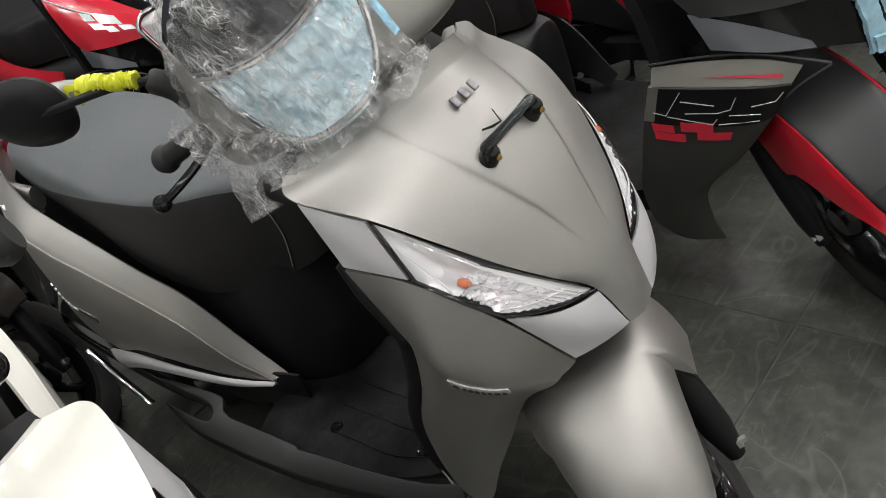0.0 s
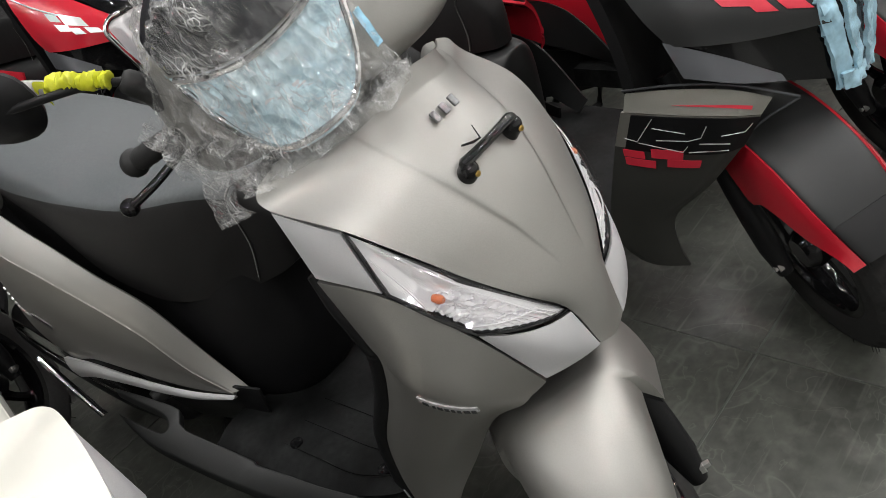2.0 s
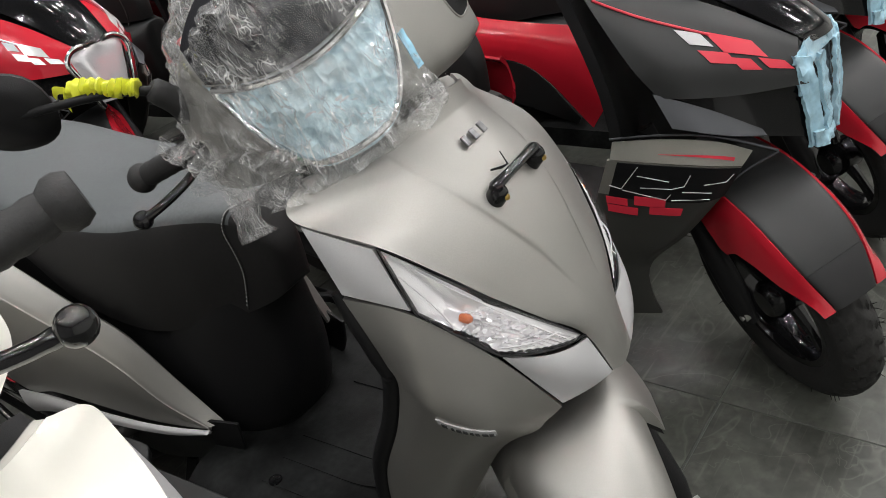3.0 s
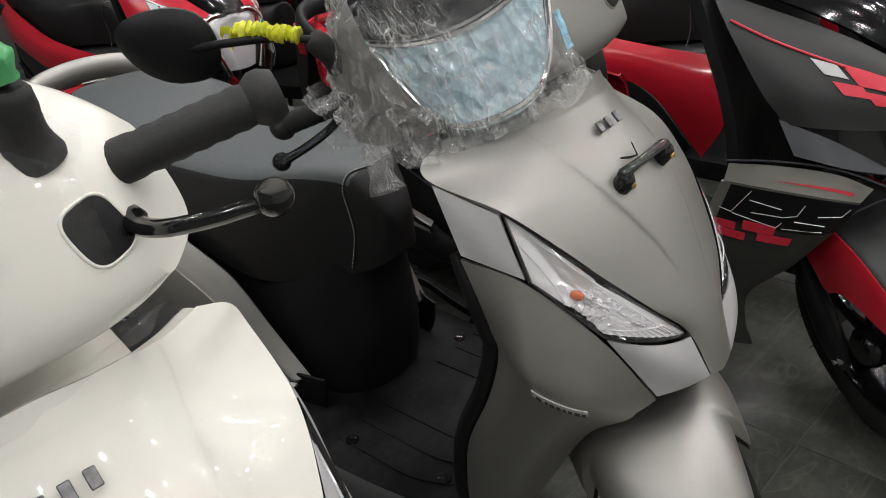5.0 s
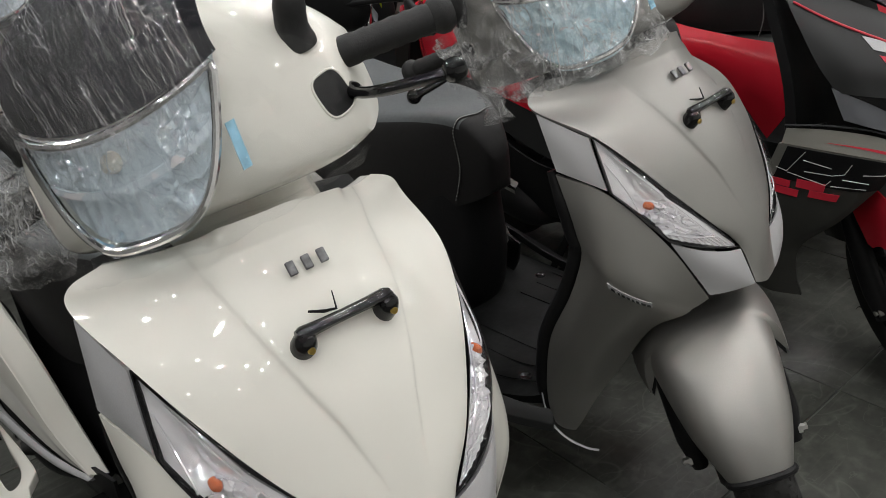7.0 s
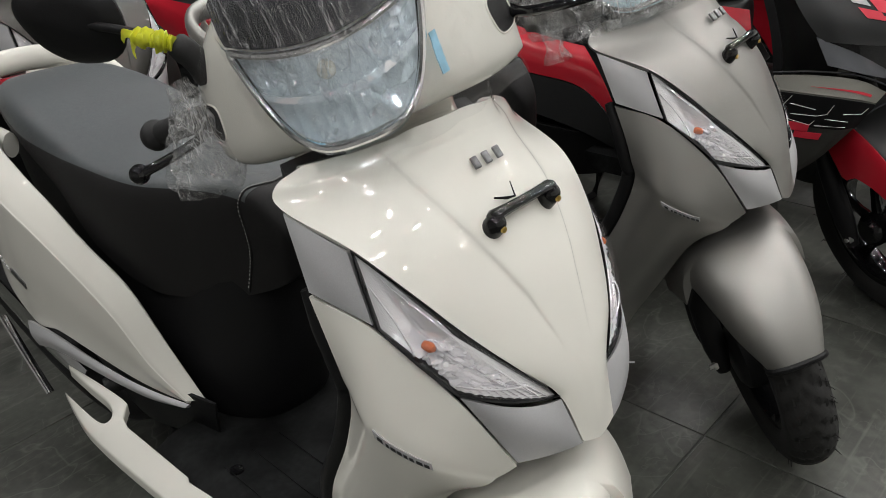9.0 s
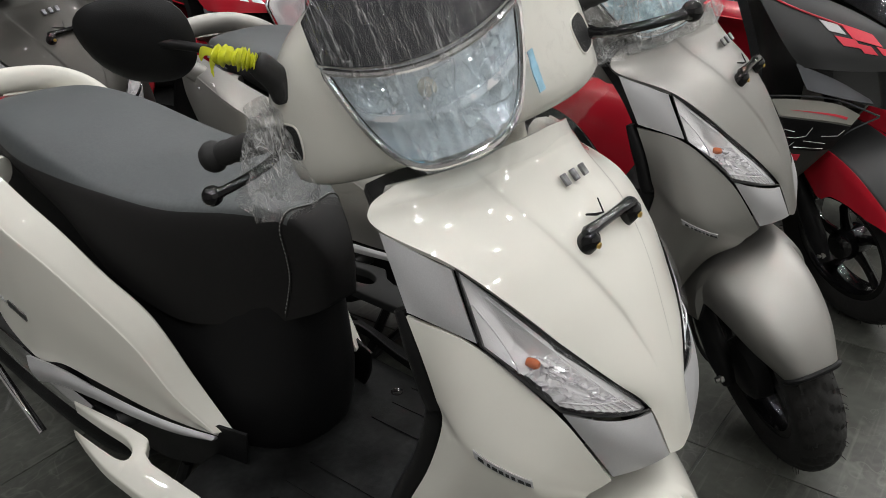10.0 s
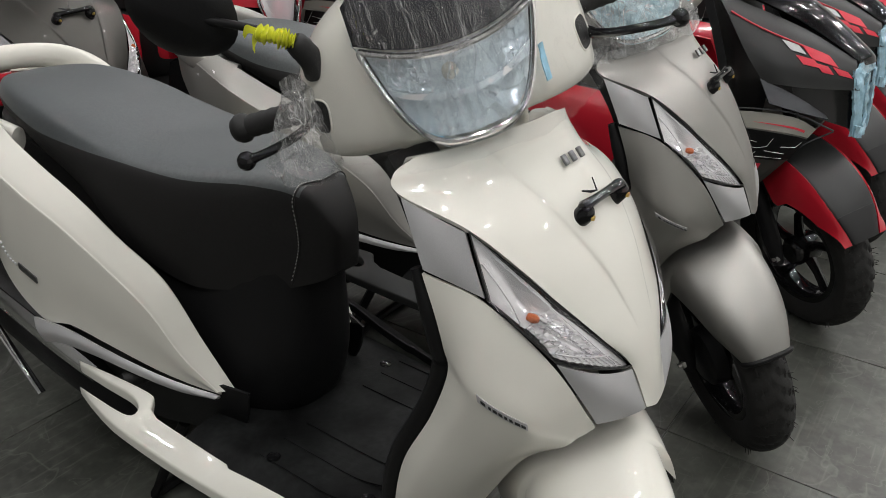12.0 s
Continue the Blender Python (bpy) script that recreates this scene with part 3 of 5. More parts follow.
def logo_bars(parent):
    """Three small chrome shapes where the maker's mark sits."""
    lg = new("emblem")
    lg.parent = parent
    lg["label"] = "small raised chrome emblem"
    right, upv = Vector((0.985, -0.13, 0.10)).normalized(), Vector((-0.05, 0.66, 0.75)).normalized()
    out = right.cross(upv).normalized()
    m = Matrix((right, upv, out)).transposed().to_4x4()
    base = Vector((-0.009, 0.1535, 0.8735))
    marks = (("bar", -0.0165, ((0, 0, 0.0085, 0.0145),)), ("bar", 0.0, ((0, 0, 0.0085, 0.0145),)), ("bar", 0.0165, ((0, 0, 0.0085, 0.0145),)))
    for nm, x, bars in marks:
        me = joined(nm, [block(nm, (w, h, 0.004), (x + bx, by, 0), M_CHROMEDARK, 0.0008, None, 1) for bx, by, w, h in bars])
        part(nm, me, lg, "", Matrix.Translation(base) @ m)


def rail_plate(sx):
    """The painted plate along the footboard, forked round the footpeg: one outline with a rounded upper edge."""
    ring = spline([(0.168, 0.292, 0.268), (0.196, 0.350, 0.276), (0.222, 0.45, 0.290), (0.233, 0.53, 0.297), (0.242, 0.592, 0.301)], 14).tolist()
    ring += spline([(0.238, 0.600, 0.303), (0.245, 0.68, 0.315), (0.254, 0.755, 0.331)], 8).tolist()
    ring += spline([(0.250, 0.775, 0.338), (0.238, 0.785, 0.345), (0.231, 0.800, 0.349), (0.236, 0.88, 0.350), (0.246, 0.994, 0.347)], 12).tolist()
    ring += spline([(0.249, 0.985, 0.342), (0.250, 0.90, 0.341), (0.249, 0.840, 0.341), (0.253, 0.812, 0.339), (0.262, 0.797, 0.335), (0.273, 0.797, 0.330), (0.279, 0.815, 0.328), (0.281, 0.86, 0.329), (0.281, 0.94, 0.331)], 18).tolist()
    ring += spline([(0.288, 0.90, 0.322), (0.296, 0.84, 0.314), (0.297, 0.785, 0.308), (0.290, 0.70, 0.294), (0.279, 0.605, 0.280), (0.266, 0.53, 0.270), (0.246, 0.44, 0.262), (0.214, 0.35, 0.252), (0.180, 0.285, 0.244)], 26).tolist()
    bm = bmesh.new()
    vs = [bm.verts.new((sx * x, y, z)) for x, y, z in ring]
    f = bm.faces.new(vs if sx > 0 else vs[::-1])
    f.normal_update()
    low = bmesh.ops.extrude_face_region(bm, geom=[f])["geom"]
    for v in low:
        if isinstance(v, bmesh.types.BMVert):
            v.co.z -= 0.018
    bmesh.ops.recalc_face_normals(bm, faces=bm.faces)
    bm.edges.ensure_lookup_table()
    top = [e for e in bm.edges if all(v in vs for v in e.verts)]
    bmesh.ops.bevel(bm, geom=top, offset=0.0035, segments=3, affect="EDGES", profile=0.5)
    bmesh.ops.triangulate(bm, faces=[f for f in bm.faces if len(f.verts) > 4])
    me = bpy.data.meshes.new("floor_rail")
    bm.to_mesh(me)
    bm.free()
    me.polygons.foreach_set("use_smooth", [True] * len(me.polygons))
    me.set_sharp_from_angle(angle=radians(50))
    return me


def rear_half(sc, paint, strip, seat_top, seat_side, rail, seat_label="grey vinyl seat with black sides", sporty=False):
    """Seat, side panels and running gear from the footboard backwards."""
    # body under the seat
    if sporty:
        loops = []
        for y, hw, zb, zt in ((0.536, 0.02, 0.47, 0.60), (0.539, 0.042, 0.41, 0.605), (0.552, 0.065, 0.355, 0.605), (0.595, 0.094, 0.335, 0.605), (0.67, 0.126, 0.33, 0.605), (0.8, 0.16, 0.33, 0.62), (1.0, 0.17, 0.40, 0.66), (1.3, 0.14, 0.50, 0.71), (1.53, 0.09, 0.60, 0.73)):
            y += 0.07 * max(0, (0.9 - y) / 0.4)
            loops.append([(hw * c, y, (zb + zt) / 2 + (zt - zb) / 2 * s) for c, s in sup(24, 3.2)])
        core = np.stack([spline([l[j] for l in loops], 28) for j in range(24)], 1)
    else:
        loops = [[(hw * c, (yf + yr) / 2 + (yr - yf) / 2 * s, z + lift * (s + 1)) for c, s in sup(48, 2.7)]
                 for z, yf, yr, hw, lift in ((0.285, 0.625, 1.22, 0.140, 0.06), (0.305, 0.612, 1.24, 0.146, 0.06), (0.34, 0.600, 1.27, 0.148, 0.06), (0.40, 0.588, 1.34, 0.147, 0.06), (0.46, 0.586, 1.40, 0.142, 0.06), (0.53, 0.590, 1.46, 0.138, 0.05), (0.585, 0.590, 1.50, 0.132, 0.05), (0.60, 0.594, 1.50, 0.128, 0.05))]
        core = np.stack([spline([l[j] for l in loops], 26) for j in range(48)], 1)
    part("body_core", loft("body_core", core, M_GUN if sporty else M_BLACK), sc, "dark centre body under the seat")
    for sx in (-1, 1):
        side = [[(0.140, 0.640, 0.392), (0.182, 0.775, 0.553), (0.185, 0.93, 0.640), (0.172, 1.2, 0.715), (0.12, 1.44, 0.750), (0.03, 1.58, 0.745)],
                [(0.162, 0.642, 0.386), (0.213, 0.775, 0.518), (0.225, 0.93, 0.600), (0.209, 1.2, 0.682), (0.143, 1.44, 0.726), (0.04, 1.60, 0.722)],
                [(0.174, 0.648, 0.381), (0.226, 0.775, 0.455), (0.242, 0.93, 0.490), (0.228, 1.2, 0.565), (0.150, 1.44, 0.66), (0.04, 1.61, 0.69)],
                [(0.180, 0.655, 0.377), (0.226, 0.775, 0.396), (0.245, 0.93, 0.400), (0.232, 1.2, 0.452), (0.148, 1.44, 0.60), (0.03, 1.61, 0.657)]]
        if not sporty:
            # top edge beside the seat, rounded shoulder, full flank, lower edge that lifts behind the trim
            top = [(0.146, 0.678, 0.364), (0.160, 0.735, 0.445), (0.177, 0.803, 0.545), (0.189, 0.90, 0.599), (0.195, 1.00, 0.650), (0.195, 1.12, 0.690), (0.183, 1.24, 0.722), (0.12, 1.46, 0.756), (0.03, 1.60, 0.745)]
            crease = [(0.172, 0.692, 0.367), (0.194, 0.752, 0.424), (0.209, 0.815, 0.499), (0.221, 0.90, 0.552), (0.236, 1.00, 0.607), (0.243, 1.12, 0.648), (0.231, 1.24, 0.684), (0.143, 1.46, 0.722), (0.04, 1.615, 0.724)]
            hem = [(0.168, 0.690, 0.360), (0.188, 0.750, 0.368), (0.206, 0.82, 0.379), (0.224, 0.92, 0.396), (0.239, 1.01, 0.410), (0.248, 1.105, 0.402), (0.238, 1.24, 0.478), (0.148, 1.46, 0.63), (0.03, 1.61, 0.69)]
            blend = lambda a, b, k, out=0.0: [tuple(p + k * (q - p) + (out if n == 0 else 0) for n, (p, q) in enumerate(zip(u, v))) for u, v in zip(a, b)]
            side = [top, blend(top, crease, 0.35, 0.002), blend(top, crease, 0.75, 0.002), blend(top, crease, 0.96), crease, blend(crease, hem, 0.05, 0.001), blend(crease, hem, 0.4, 0.003), blend(crease, hem, 0.75, 0.001), hem]
        if sporty:
            side[0][:4] = [(0.165, 0.530, 0.612), (0.182, 0.72, 0.625), (0.185, 0.93, 0.650), (0.172, 1.2, 0.715)]
            side[1][:4] = [(0.192, 0.505, 0.545), (0.206, 0.72, 0.598), (0.214, 0.93, 0.620), (0.198, 1.2, 0.680)]
            side[2][:4] = [(0.204, 0.495, 0.450), (0.214, 0.72, 0.560), (0.224, 0.93, 0.585), (0.210, 1.2, 0.640)]
            side[3][:4] = [(0.198, 0.555, 0.347), (0.212, 0.72, 0.515), (0.224, 0.93, 0.548), (0.208, 1.2, 0.600)]
            if sporty == 2 and sx > 0:
                for r in side:
                    r[0] = tuple(0.12 * p + 0.88 * q for p, q in zip(r[0], r[1]))
            skirt = [[(0.196, 0.590, 0.372), (0.209, 0.725, 0.512), (0.220, 0.93, 0.545), (0.204, 1.2, 0.598), (0.14, 1.44, 0.65)],
                     [(0.180, 0.610, 0.345), (0.205, 0.76, 0.400), (0.216, 0.93, 0.435), (0.200, 1.2, 0.520), (0.14, 1.44, 0.60)]]
            part("skirt", shell("skirt", flip(net(skirt, 12, 40), sx), 0.006, M_GUN, (0, 1.1, 0.5)), sc, "dark satin lower skirt")
        part("side_panel", shell("side_panel", flip(net(side, 65, 72), sx), 0.006, paint, (0, 1.1, 0.5)), sc)
        cover = [[(0.150, 0.640, 0.372), (0.196, 0.80, 0.385), (0.222, 0.95, 0.410), (0.205, 1.25, 0.52)], [(0.148, 0.650, 0.318), (0.175, 0.80, 0.315), (0.195, 0.95, 0.33), (0.18, 1.25, 0.42)], [(0.130, 0.68, 0.26), (0.145, 0.80, 0.23), (0.160, 0.95, 0.22), (0.15, 1.22, 0.32)]]
        part("under_cover", shell("under_cover", flip(net(cover, 12, 24), sx), 0.005, M_BLACK, (0, 1.0, 0.3)), sc, "black cover over the engine")
        if sporty:
            continue
        trim = [[(0.168, 0.694, 0.357), (0.192, 0.752, 0.366), (0.213, 0.82, 0.377), (0.236, 0.92, 0.395), (0.251, 1.01, 0.409), (0.259, 1.108, 0.402)],
                [(0.176, 0.696, 0.353), (0.201, 0.756, 0.361), (0.222, 0.83, 0.373), (0.244, 0.93, 0.389), (0.259, 1.01, 0.396), (0.266, 1.09, 0.382)],
                [(0.175, 0.701, 0.349), (0.201, 0.762, 0.353), (0.224, 0.84, 0.364), (0.244, 0.935, 0.376), (0.257, 1.01, 0.378), (0.262, 1.075, 0.362)]]
        part("side_trim", shell("side_trim", flip(net(trim, 6, 28), sx), 0.008, strip, (0, 1.0, 0.4)), sc, "satin grey trim")
        word = spline([(0.2428, 1.222, 0.545), (0.2470, 1.200, 0.516), (0.2493, 1.175, 0.500), (0.2497, 1.150, 0.492)], 19)
        for k in range(0, 18, 2):
            part("letter_bar", tube("letter_bar", flip(word[k:k + 2], sx), 0.0024, M_MARK, 6), sc, "small silver letter bar")
        part("side_badge", shell("side_badge", flip(quad_net((0.2500, 1.090, 0.486), (0.2508, 1.145, 0.500), (0.2502, 1.090, 0.474), (0.2510, 1.145, 0.488), 4, 8), sx), 0.003, M_CHROMEDARK, (0, 1.0, 0.6)), sc, "small dark model badge")
    seat_rows = [(0.5430, 0.009, 0.640, 0.610), (0.5455, 0.022, 0.656, 0.592), (0.553, 0.034, 0.676, 0.580), (0.569, 0.045, 0.702, 0.570), (0.592, 0.057, 0.727, 0.560), (0.618, 0.071, 0.740, 0.551), (0.65, 0.089, 0.746, 0.545), (0.69, 0.109, 0.748, 0.538), (0.79, 0.148, 0.742, 0.532), (0.93, 0.166, 0.742, 0.575), (1.06, 0.160, 0.760, 0.650), (1.2, 0.148, 0.780, 0.690), (1.34, 0.125, 0.788, 0.725), (1.42, 0.085, 0.780, 0.74), (1.45, 0.05, 0.768, 0.745)]
    if sporty:
        seat_rows = [(y + 0.09 * max(0, (0.9 - y) / 0.4), hw * (0.85 if y < 0.7 else 1), zt + 0.02, max(zb, 0.612)) for y, hw, zt, zb in seat_rows]
    front = ((-0.96, 0.0), (-1.01, 0.28), (-1.02, 0.55), (-0.99, 0.77), (-0.925, 0.90), (-0.82, 0.96), (-0.6, 0.99), (-0.3, 1.0), (0, 1.0))
    rear = ((-0.97, 0.0), (-1.0, 0.10), (-1.02, 0.20), (-1.025, 0.30), (-1.02, 0.40), (-0.97, 0.74), (-0.80, 0.93), (-0.42, 0.99), (0, 1.0))

    def across(y):
        k = min(1.0, max(0.0, (y - 0.90) / 0.32))
        k = k * k * (3 - 2 * k)
        half = [(a + (c - a) * k, b + (d - b) * k) for (a, b), (c, d) in zip(front, rear)]
        return half + [(-a, b) for a, b in half[-2::-1]]

    g = net([[(hw * a, y, zb + (zt - zb) * b) for a, b in across(y)] for y, hw, zt, zb in seat_rows], 120, 65)
    me = loft("seat", g, seat_side)
    me.materials.append(seat_top)
    for k, p in enumerate(me.polygons[: 119 * 65]):
        if p.center.y > 0.598 and 16 <= k % 65 <= 47:
            p.material_index = 1
    st_ob = part("seat", me, sc, seat_label)
    flat_g, flat_n = g.reshape(-1, 3), grid_normals(g).reshape(-1, 3)
    shift = V(0, 0.075, 0.015) if sporty else V(0, 0, 0)
    for sx in (-1, 1):
        # seam over the front corner and down the side of the nose
        seam = spline(flip([(0.003, 0.594, 0.734), (0.026, 0.598, 0.735), (0.044, 0.605, 0.728), (0.051, 0.611, 0.706), (0.052, 0.603, 0.668), (0.052, 0.600, 0.635), (0.054, 0.605, 0.603), (0.058, 0.616, 0.560)], sx) + shift, 80)
        for k, p in enumerate(seam):
            q = ((flat_g - p) ** 2).sum(1).argmin()
            seam[k] = p - flat_n[q] * np.dot(p - flat_g[q], flat_n[q])
        out = seam - V(0, 0.66, 0.66)
        out /= np.linalg.norm(out, axis=1, keepdims=True)
        part("seam", tube("seam", seam + out * 0.0004, 0.0016, seat_side, 6), st_ob)
        part("stitching", joined("stitching", [tube("s", [seam[i] + out[i] * 0.0014 + V(0, 0.003, 0), seam[i + 1] + out[i + 1] * 0.0014 + V(0, 0.003, 0)], 0.0010, M_THREAD, 5) for i in range(0, 78, 2)]), st_ob, "fine grey stitching")
    bow = spline([(-0.150, 1.26, 0.690), (-0.168, 1.38, 0.712), (-0.158, 1.47, 0.748), (-0.115, 1.525, 0.772), (-0.04, 1.545, 0.782), (0.04, 1.545, 0.782), (0.115, 1.525, 0.772), (0.158, 1.47, 0.748), (0.168, 1.38, 0.712), (0.150, 1.26, 0.690)], 48)
    part("grab_rail", tube("grab_rail", bow, 0.016, rail, 14, 1.7), sc)
    part("tail_lamp", block("tail_lamp", (0.17, 0.05, 0.07), (0, 1.61, 0.70), M_RED, 0.018), sc, "red tail lamp")
    part("rear_mudguard", shell("rear_mudguard", net([[(-0.07, 1.60, 0.66), (0, 1.61, 0.665), (0.07, 1.60, 0.66)], [(-0.07, 1.64, 0.5), (0, 1.65, 0.5), (0.07, 1.64, 0.5)], [(-0.065, 1.66, 0.36), (0, 1.67, 0.36), (0.065, 1.66, 0.36)]], 12, 12), 0.006, M_BLACK, (0, 1.4, 0.5)), sc, "black rear mudguard")
    # running gear
    part("engine", joined("engine", [block("e", (0.2, 0.42, 0.16), (0.03, 1.02, 0.27), M_BLACK, 0.04), block("e", (0.09, 0.5, 0.14), (0.13, 1.15, 0.27), M_BLACK, 0.05), block("e", (0.14, 0.16, 0.14), (-0.06, 0.92, 0.30), M_BLACK, 0.03)]), sc, "dark engine block")
    muff = spline([(-0.10, 0.92, 0.19), (-0.14, 1.0, 0.21), (-0.165, 1.12, 0.25), (-0.17, 1.35, 0.30), (-0.165, 1.52, 0.34)], 18)
    part("muffler", tube("muffler", muff, [0.018, 0.02, 0.03, 0.042, 0.05] + [0.054] * 11 + [0.048, 0.03], M_BLACK, 16), sc, "black exhaust muffler")
    part("heat_shield", shell("heat_shield", net([[(-0.222, 0.98, 0.325), (-0.232, 1.12, 0.365), (-0.230, 1.38, 0.405)], [(-0.233, 0.985, 0.305), (-0.243, 1.12, 0.335), (-0.238, 1.38, 0.375)], [(-0.228, 0.99, 0.29), (-0.236, 1.12, 0.315), (-0.230, 1.38, 0.35)]], 8, 18), 0.004, M_CHROME, (0, 1.2, 0.3)), sc, "bright metal heat shield")
    for line in ([(-0.250, 1.312, 0.327), (-0.250, 1.231, 0.265), (-0.248, 1.156, 0.203)], [(-0.250, 1.235, 0.267), (-0.250, 1.27, 0.225), (-0.248, 1.305, 0.192)]):
        part("guard_bar", tube("guard_bar", spline(line, 10), 0.008, M_CHROME, 8, 0.6), sc, "bright forked guard bar")
    part("centre_stand", tube("centre_stand", [(-0.13, 0.86, 0.20), (-0.15, 0.90, 0.10), (-0.17, 0.93, 0.012), (0, 0.93, 0.02), (0.17, 0.93, 0.012), (0.15, 0.90, 0.10), (0.13, 0.86, 0.20)], 0.012, M_BLACK, 8), sc, "black centre stand")
    add_wheel(sc, (0, 1.278, 0.234))


def commuter_scooter(name, paint, strip, steer, label, seed, wrap="head", rail_paint=None):
    sc = new(name)
    tagged(sc, label, "scooter", "scooters in the showroom")
    st = steered(steer)
    deep = (0, 0.5, 0.6)
    # front apron
    part("front_panel", shell("front_panel", raised(apron_grid()), 0.006, paint, deep), sc)
    lip = [[(0.159 * s, 0.342 - 0.088 * (1 - abs(s) ** 1.8), 0.855 + 0.041 * (1 - abs(s) ** 1.3)) for s in np.linspace(-1, 1, 9)],
           [(0.152 * s, 0.360 - 0.09 * (1 - abs(s) ** 1.8), 0.845 + 0.045 * (1 - abs(s) ** 1.3)) for s in np.linspace(-1, 1, 9)],
           [(0.145 * s, 0.370 - 0.08 * (1 - abs(s) ** 1.8), 0.80 + 0.045 * (1 - abs(s) ** 1.3)) for s in np.linspace(-1, 1, 9)]]
    part("panel_lip", shell("panel_lip", raised(net(lip, 8, 40)), 0.004, paint, (0, 0.35, 0.7)), sc)
    for sx in (-1, 1):
        part("side_strip", shell("side_strip", flip(raised(quad_net((0.1995, 0.325, 0.819), (0.1840, 0.2395, 0.7995), (0.2105, 0.275, 0.746), (0.1900, 0.1975, 0.731), 12, 14, (0.005, 0, 0))), sx), 0.006, strip, deep), sc, "satin grey strip")
        part("lower_strip", shell("lower_strip", flip(raised(quad_net((0.147, 0.1100, 0.6575), (0.0440, 0.0515, 0.6285), (0.1075, 0.058, 0.573), (0.0315, 0.0252, 0.5725), 14, 16, (0.004, -0.006, 0), (0.008, -0.012, 0), (0, -0.004, 0.0))), sx), 0.006, strip, deep), sc, "satin grey strip")
        leg = [[(0.2105, 0.276, 0.740), (0.1895, 0.195, 0.7245), (0.1495, 0.1125, 0.6545), (0.108, 0.059, 0.567)],
               [(0.208, 0.252, 0.690), (0.203, 0.184, 0.672), (0.167, 0.115, 0.619), (0.113, 0.067, 0.556)],
               [(0.203, 0.238, 0.648), (0.2135, 0.180, 0.622), (0.184, 0.120, 0.588), (0.119, 0.076, 0.546)],
               [(0.1985, 0.230, 0.612), (0.2115, 0.181, 0.590), (0.186, 0.126, 0.560), (0.128, 0.087, 0.532)],
               [(0.194, 0.250, 0.53), (0.204, 0.212, 0.512), (0.186, 0.166, 0.488), (0.133, 0.136, 0.485)],
               [(0.191, 0.288, 0.43), (0.198, 0.250, 0.415), (0.180, 0.210, 0.40), (0.138, 0.182, 0.385)],
               [(0.182, 0.302, 0.335), (0.186, 0.282, 0.322), (0.172, 0.246, 0.31), (0.146, 0.218, 0.305)],
               [(0.173, 0.303, 0.265), (0.176, 0.288, 0.25), (0.168, 0.265, 0.24), (0.155, 0.238, 0.245)],
               [(0.168, 0.296, 0.235), (0.170, 0.285, 0.222), (0.165, 0.268, 0.215), (0.158, 0.25, 0.218)]]
        part("leg_panel", shell("leg_panel", flip(raised(net(leg, 46, 34)), sx), 0.006, paint, deep), sc)
        edge = flip(raised(net(leg, 46, 34)[:, 0]), sx) + V(-sx * 0.010, 0.016, 0)
        part("shield_edge", tube("shield_edge", edge, np.interp(np.linspace(0, 1, 46), (0, 0.1, 0.8, 1), (0.008, 0.013, 0.014, 0.006)), M_BLACK, 10), sc, "black edge of the leg shield")
        indicator(sc, sx)
    if seed == 1:
        tape = spline([(-0.176, 0.312, 0.30), (-0.172, 0.308, 0.262), (-0.171, 0.292, 0.232), (-0.167, 0.262, 0.214), (-0.160, 0.225, 0.208), (-0.150, 0.205, 0.207)], 24)
        part("edge_tape", tube("edge_tape", tape, 0.0028, M_TAPE, 8, 0.5), sc, "thin white strip round the panel's lower edge")
    carry_hook(sc)
    logo_bars(sc)
    # badge with dark bars for its lettering
    bd = new("badge")
    bd.parent = sc
    bd["label"] = "small silver badge with dark marks"
    leg_g = flip(raised(net(leg, 46, 34)), -1)
    leg_n = grid_normals(leg_g)
    if leg_n[..., 0].mean() > 0:
        leg_n = -leg_n

    def on_leg(p, lift):
        d = np.linalg.norm(leg_g - p, axis=2)
        near = np.unravel_index(np.argsort(d, axis=None)[:4], d.shape)
        wt = 1 / (d[near] + 1e-4)
        n = leg_n[near].mean(0)
        q = (leg_g[near] * wt[:, None]).sum(0) / wt.sum()
        return p + n * (((q - p) @ n) / (n @ n) + lift)

    b0, b1 = (V(-0.213, 0.143, 0.604), V(-0.178, 0.087, 0.573)) if seed == 1 else (V(-0.216, 0.146, 0.625), V(-0.180, 0.094, 0.589))
    top = spline([on_leg(b0 + (b1 - b0) * k, 0.0022) for k in (0, 0.25, 0.5, 0.75, 1)], 13)
    g = np.stack([top, np.array([on_leg(p + V(0.0, -0.0025, -0.0095), 0.0022) for p in top])])
    part("plate", shell("plate", g, 0.003, M_STRIP, deep), bd)
    for k, (u0, u1) in enumerate(((1, 2.2), (3, 3.6), (4, 5), (5.3, 6.2), (6.6, 7.3), (7.7, 8.5), (9, 10.2), (10.5, 11.5))):
        p, q = (np.array([np.interp(u, range(13), top[:, i]) for i in range(3)]) for u in (u0, u1))
        bar = np.stack([np.stack([p, q]) + V(-0.0012, -0.0016, -0.0030), np.stack([p, q]) + V(-0.0012, -0.0026, -0.0066)])
        part("mark", shell("mark", bar, 0.001, M_GUN, deep), bd)
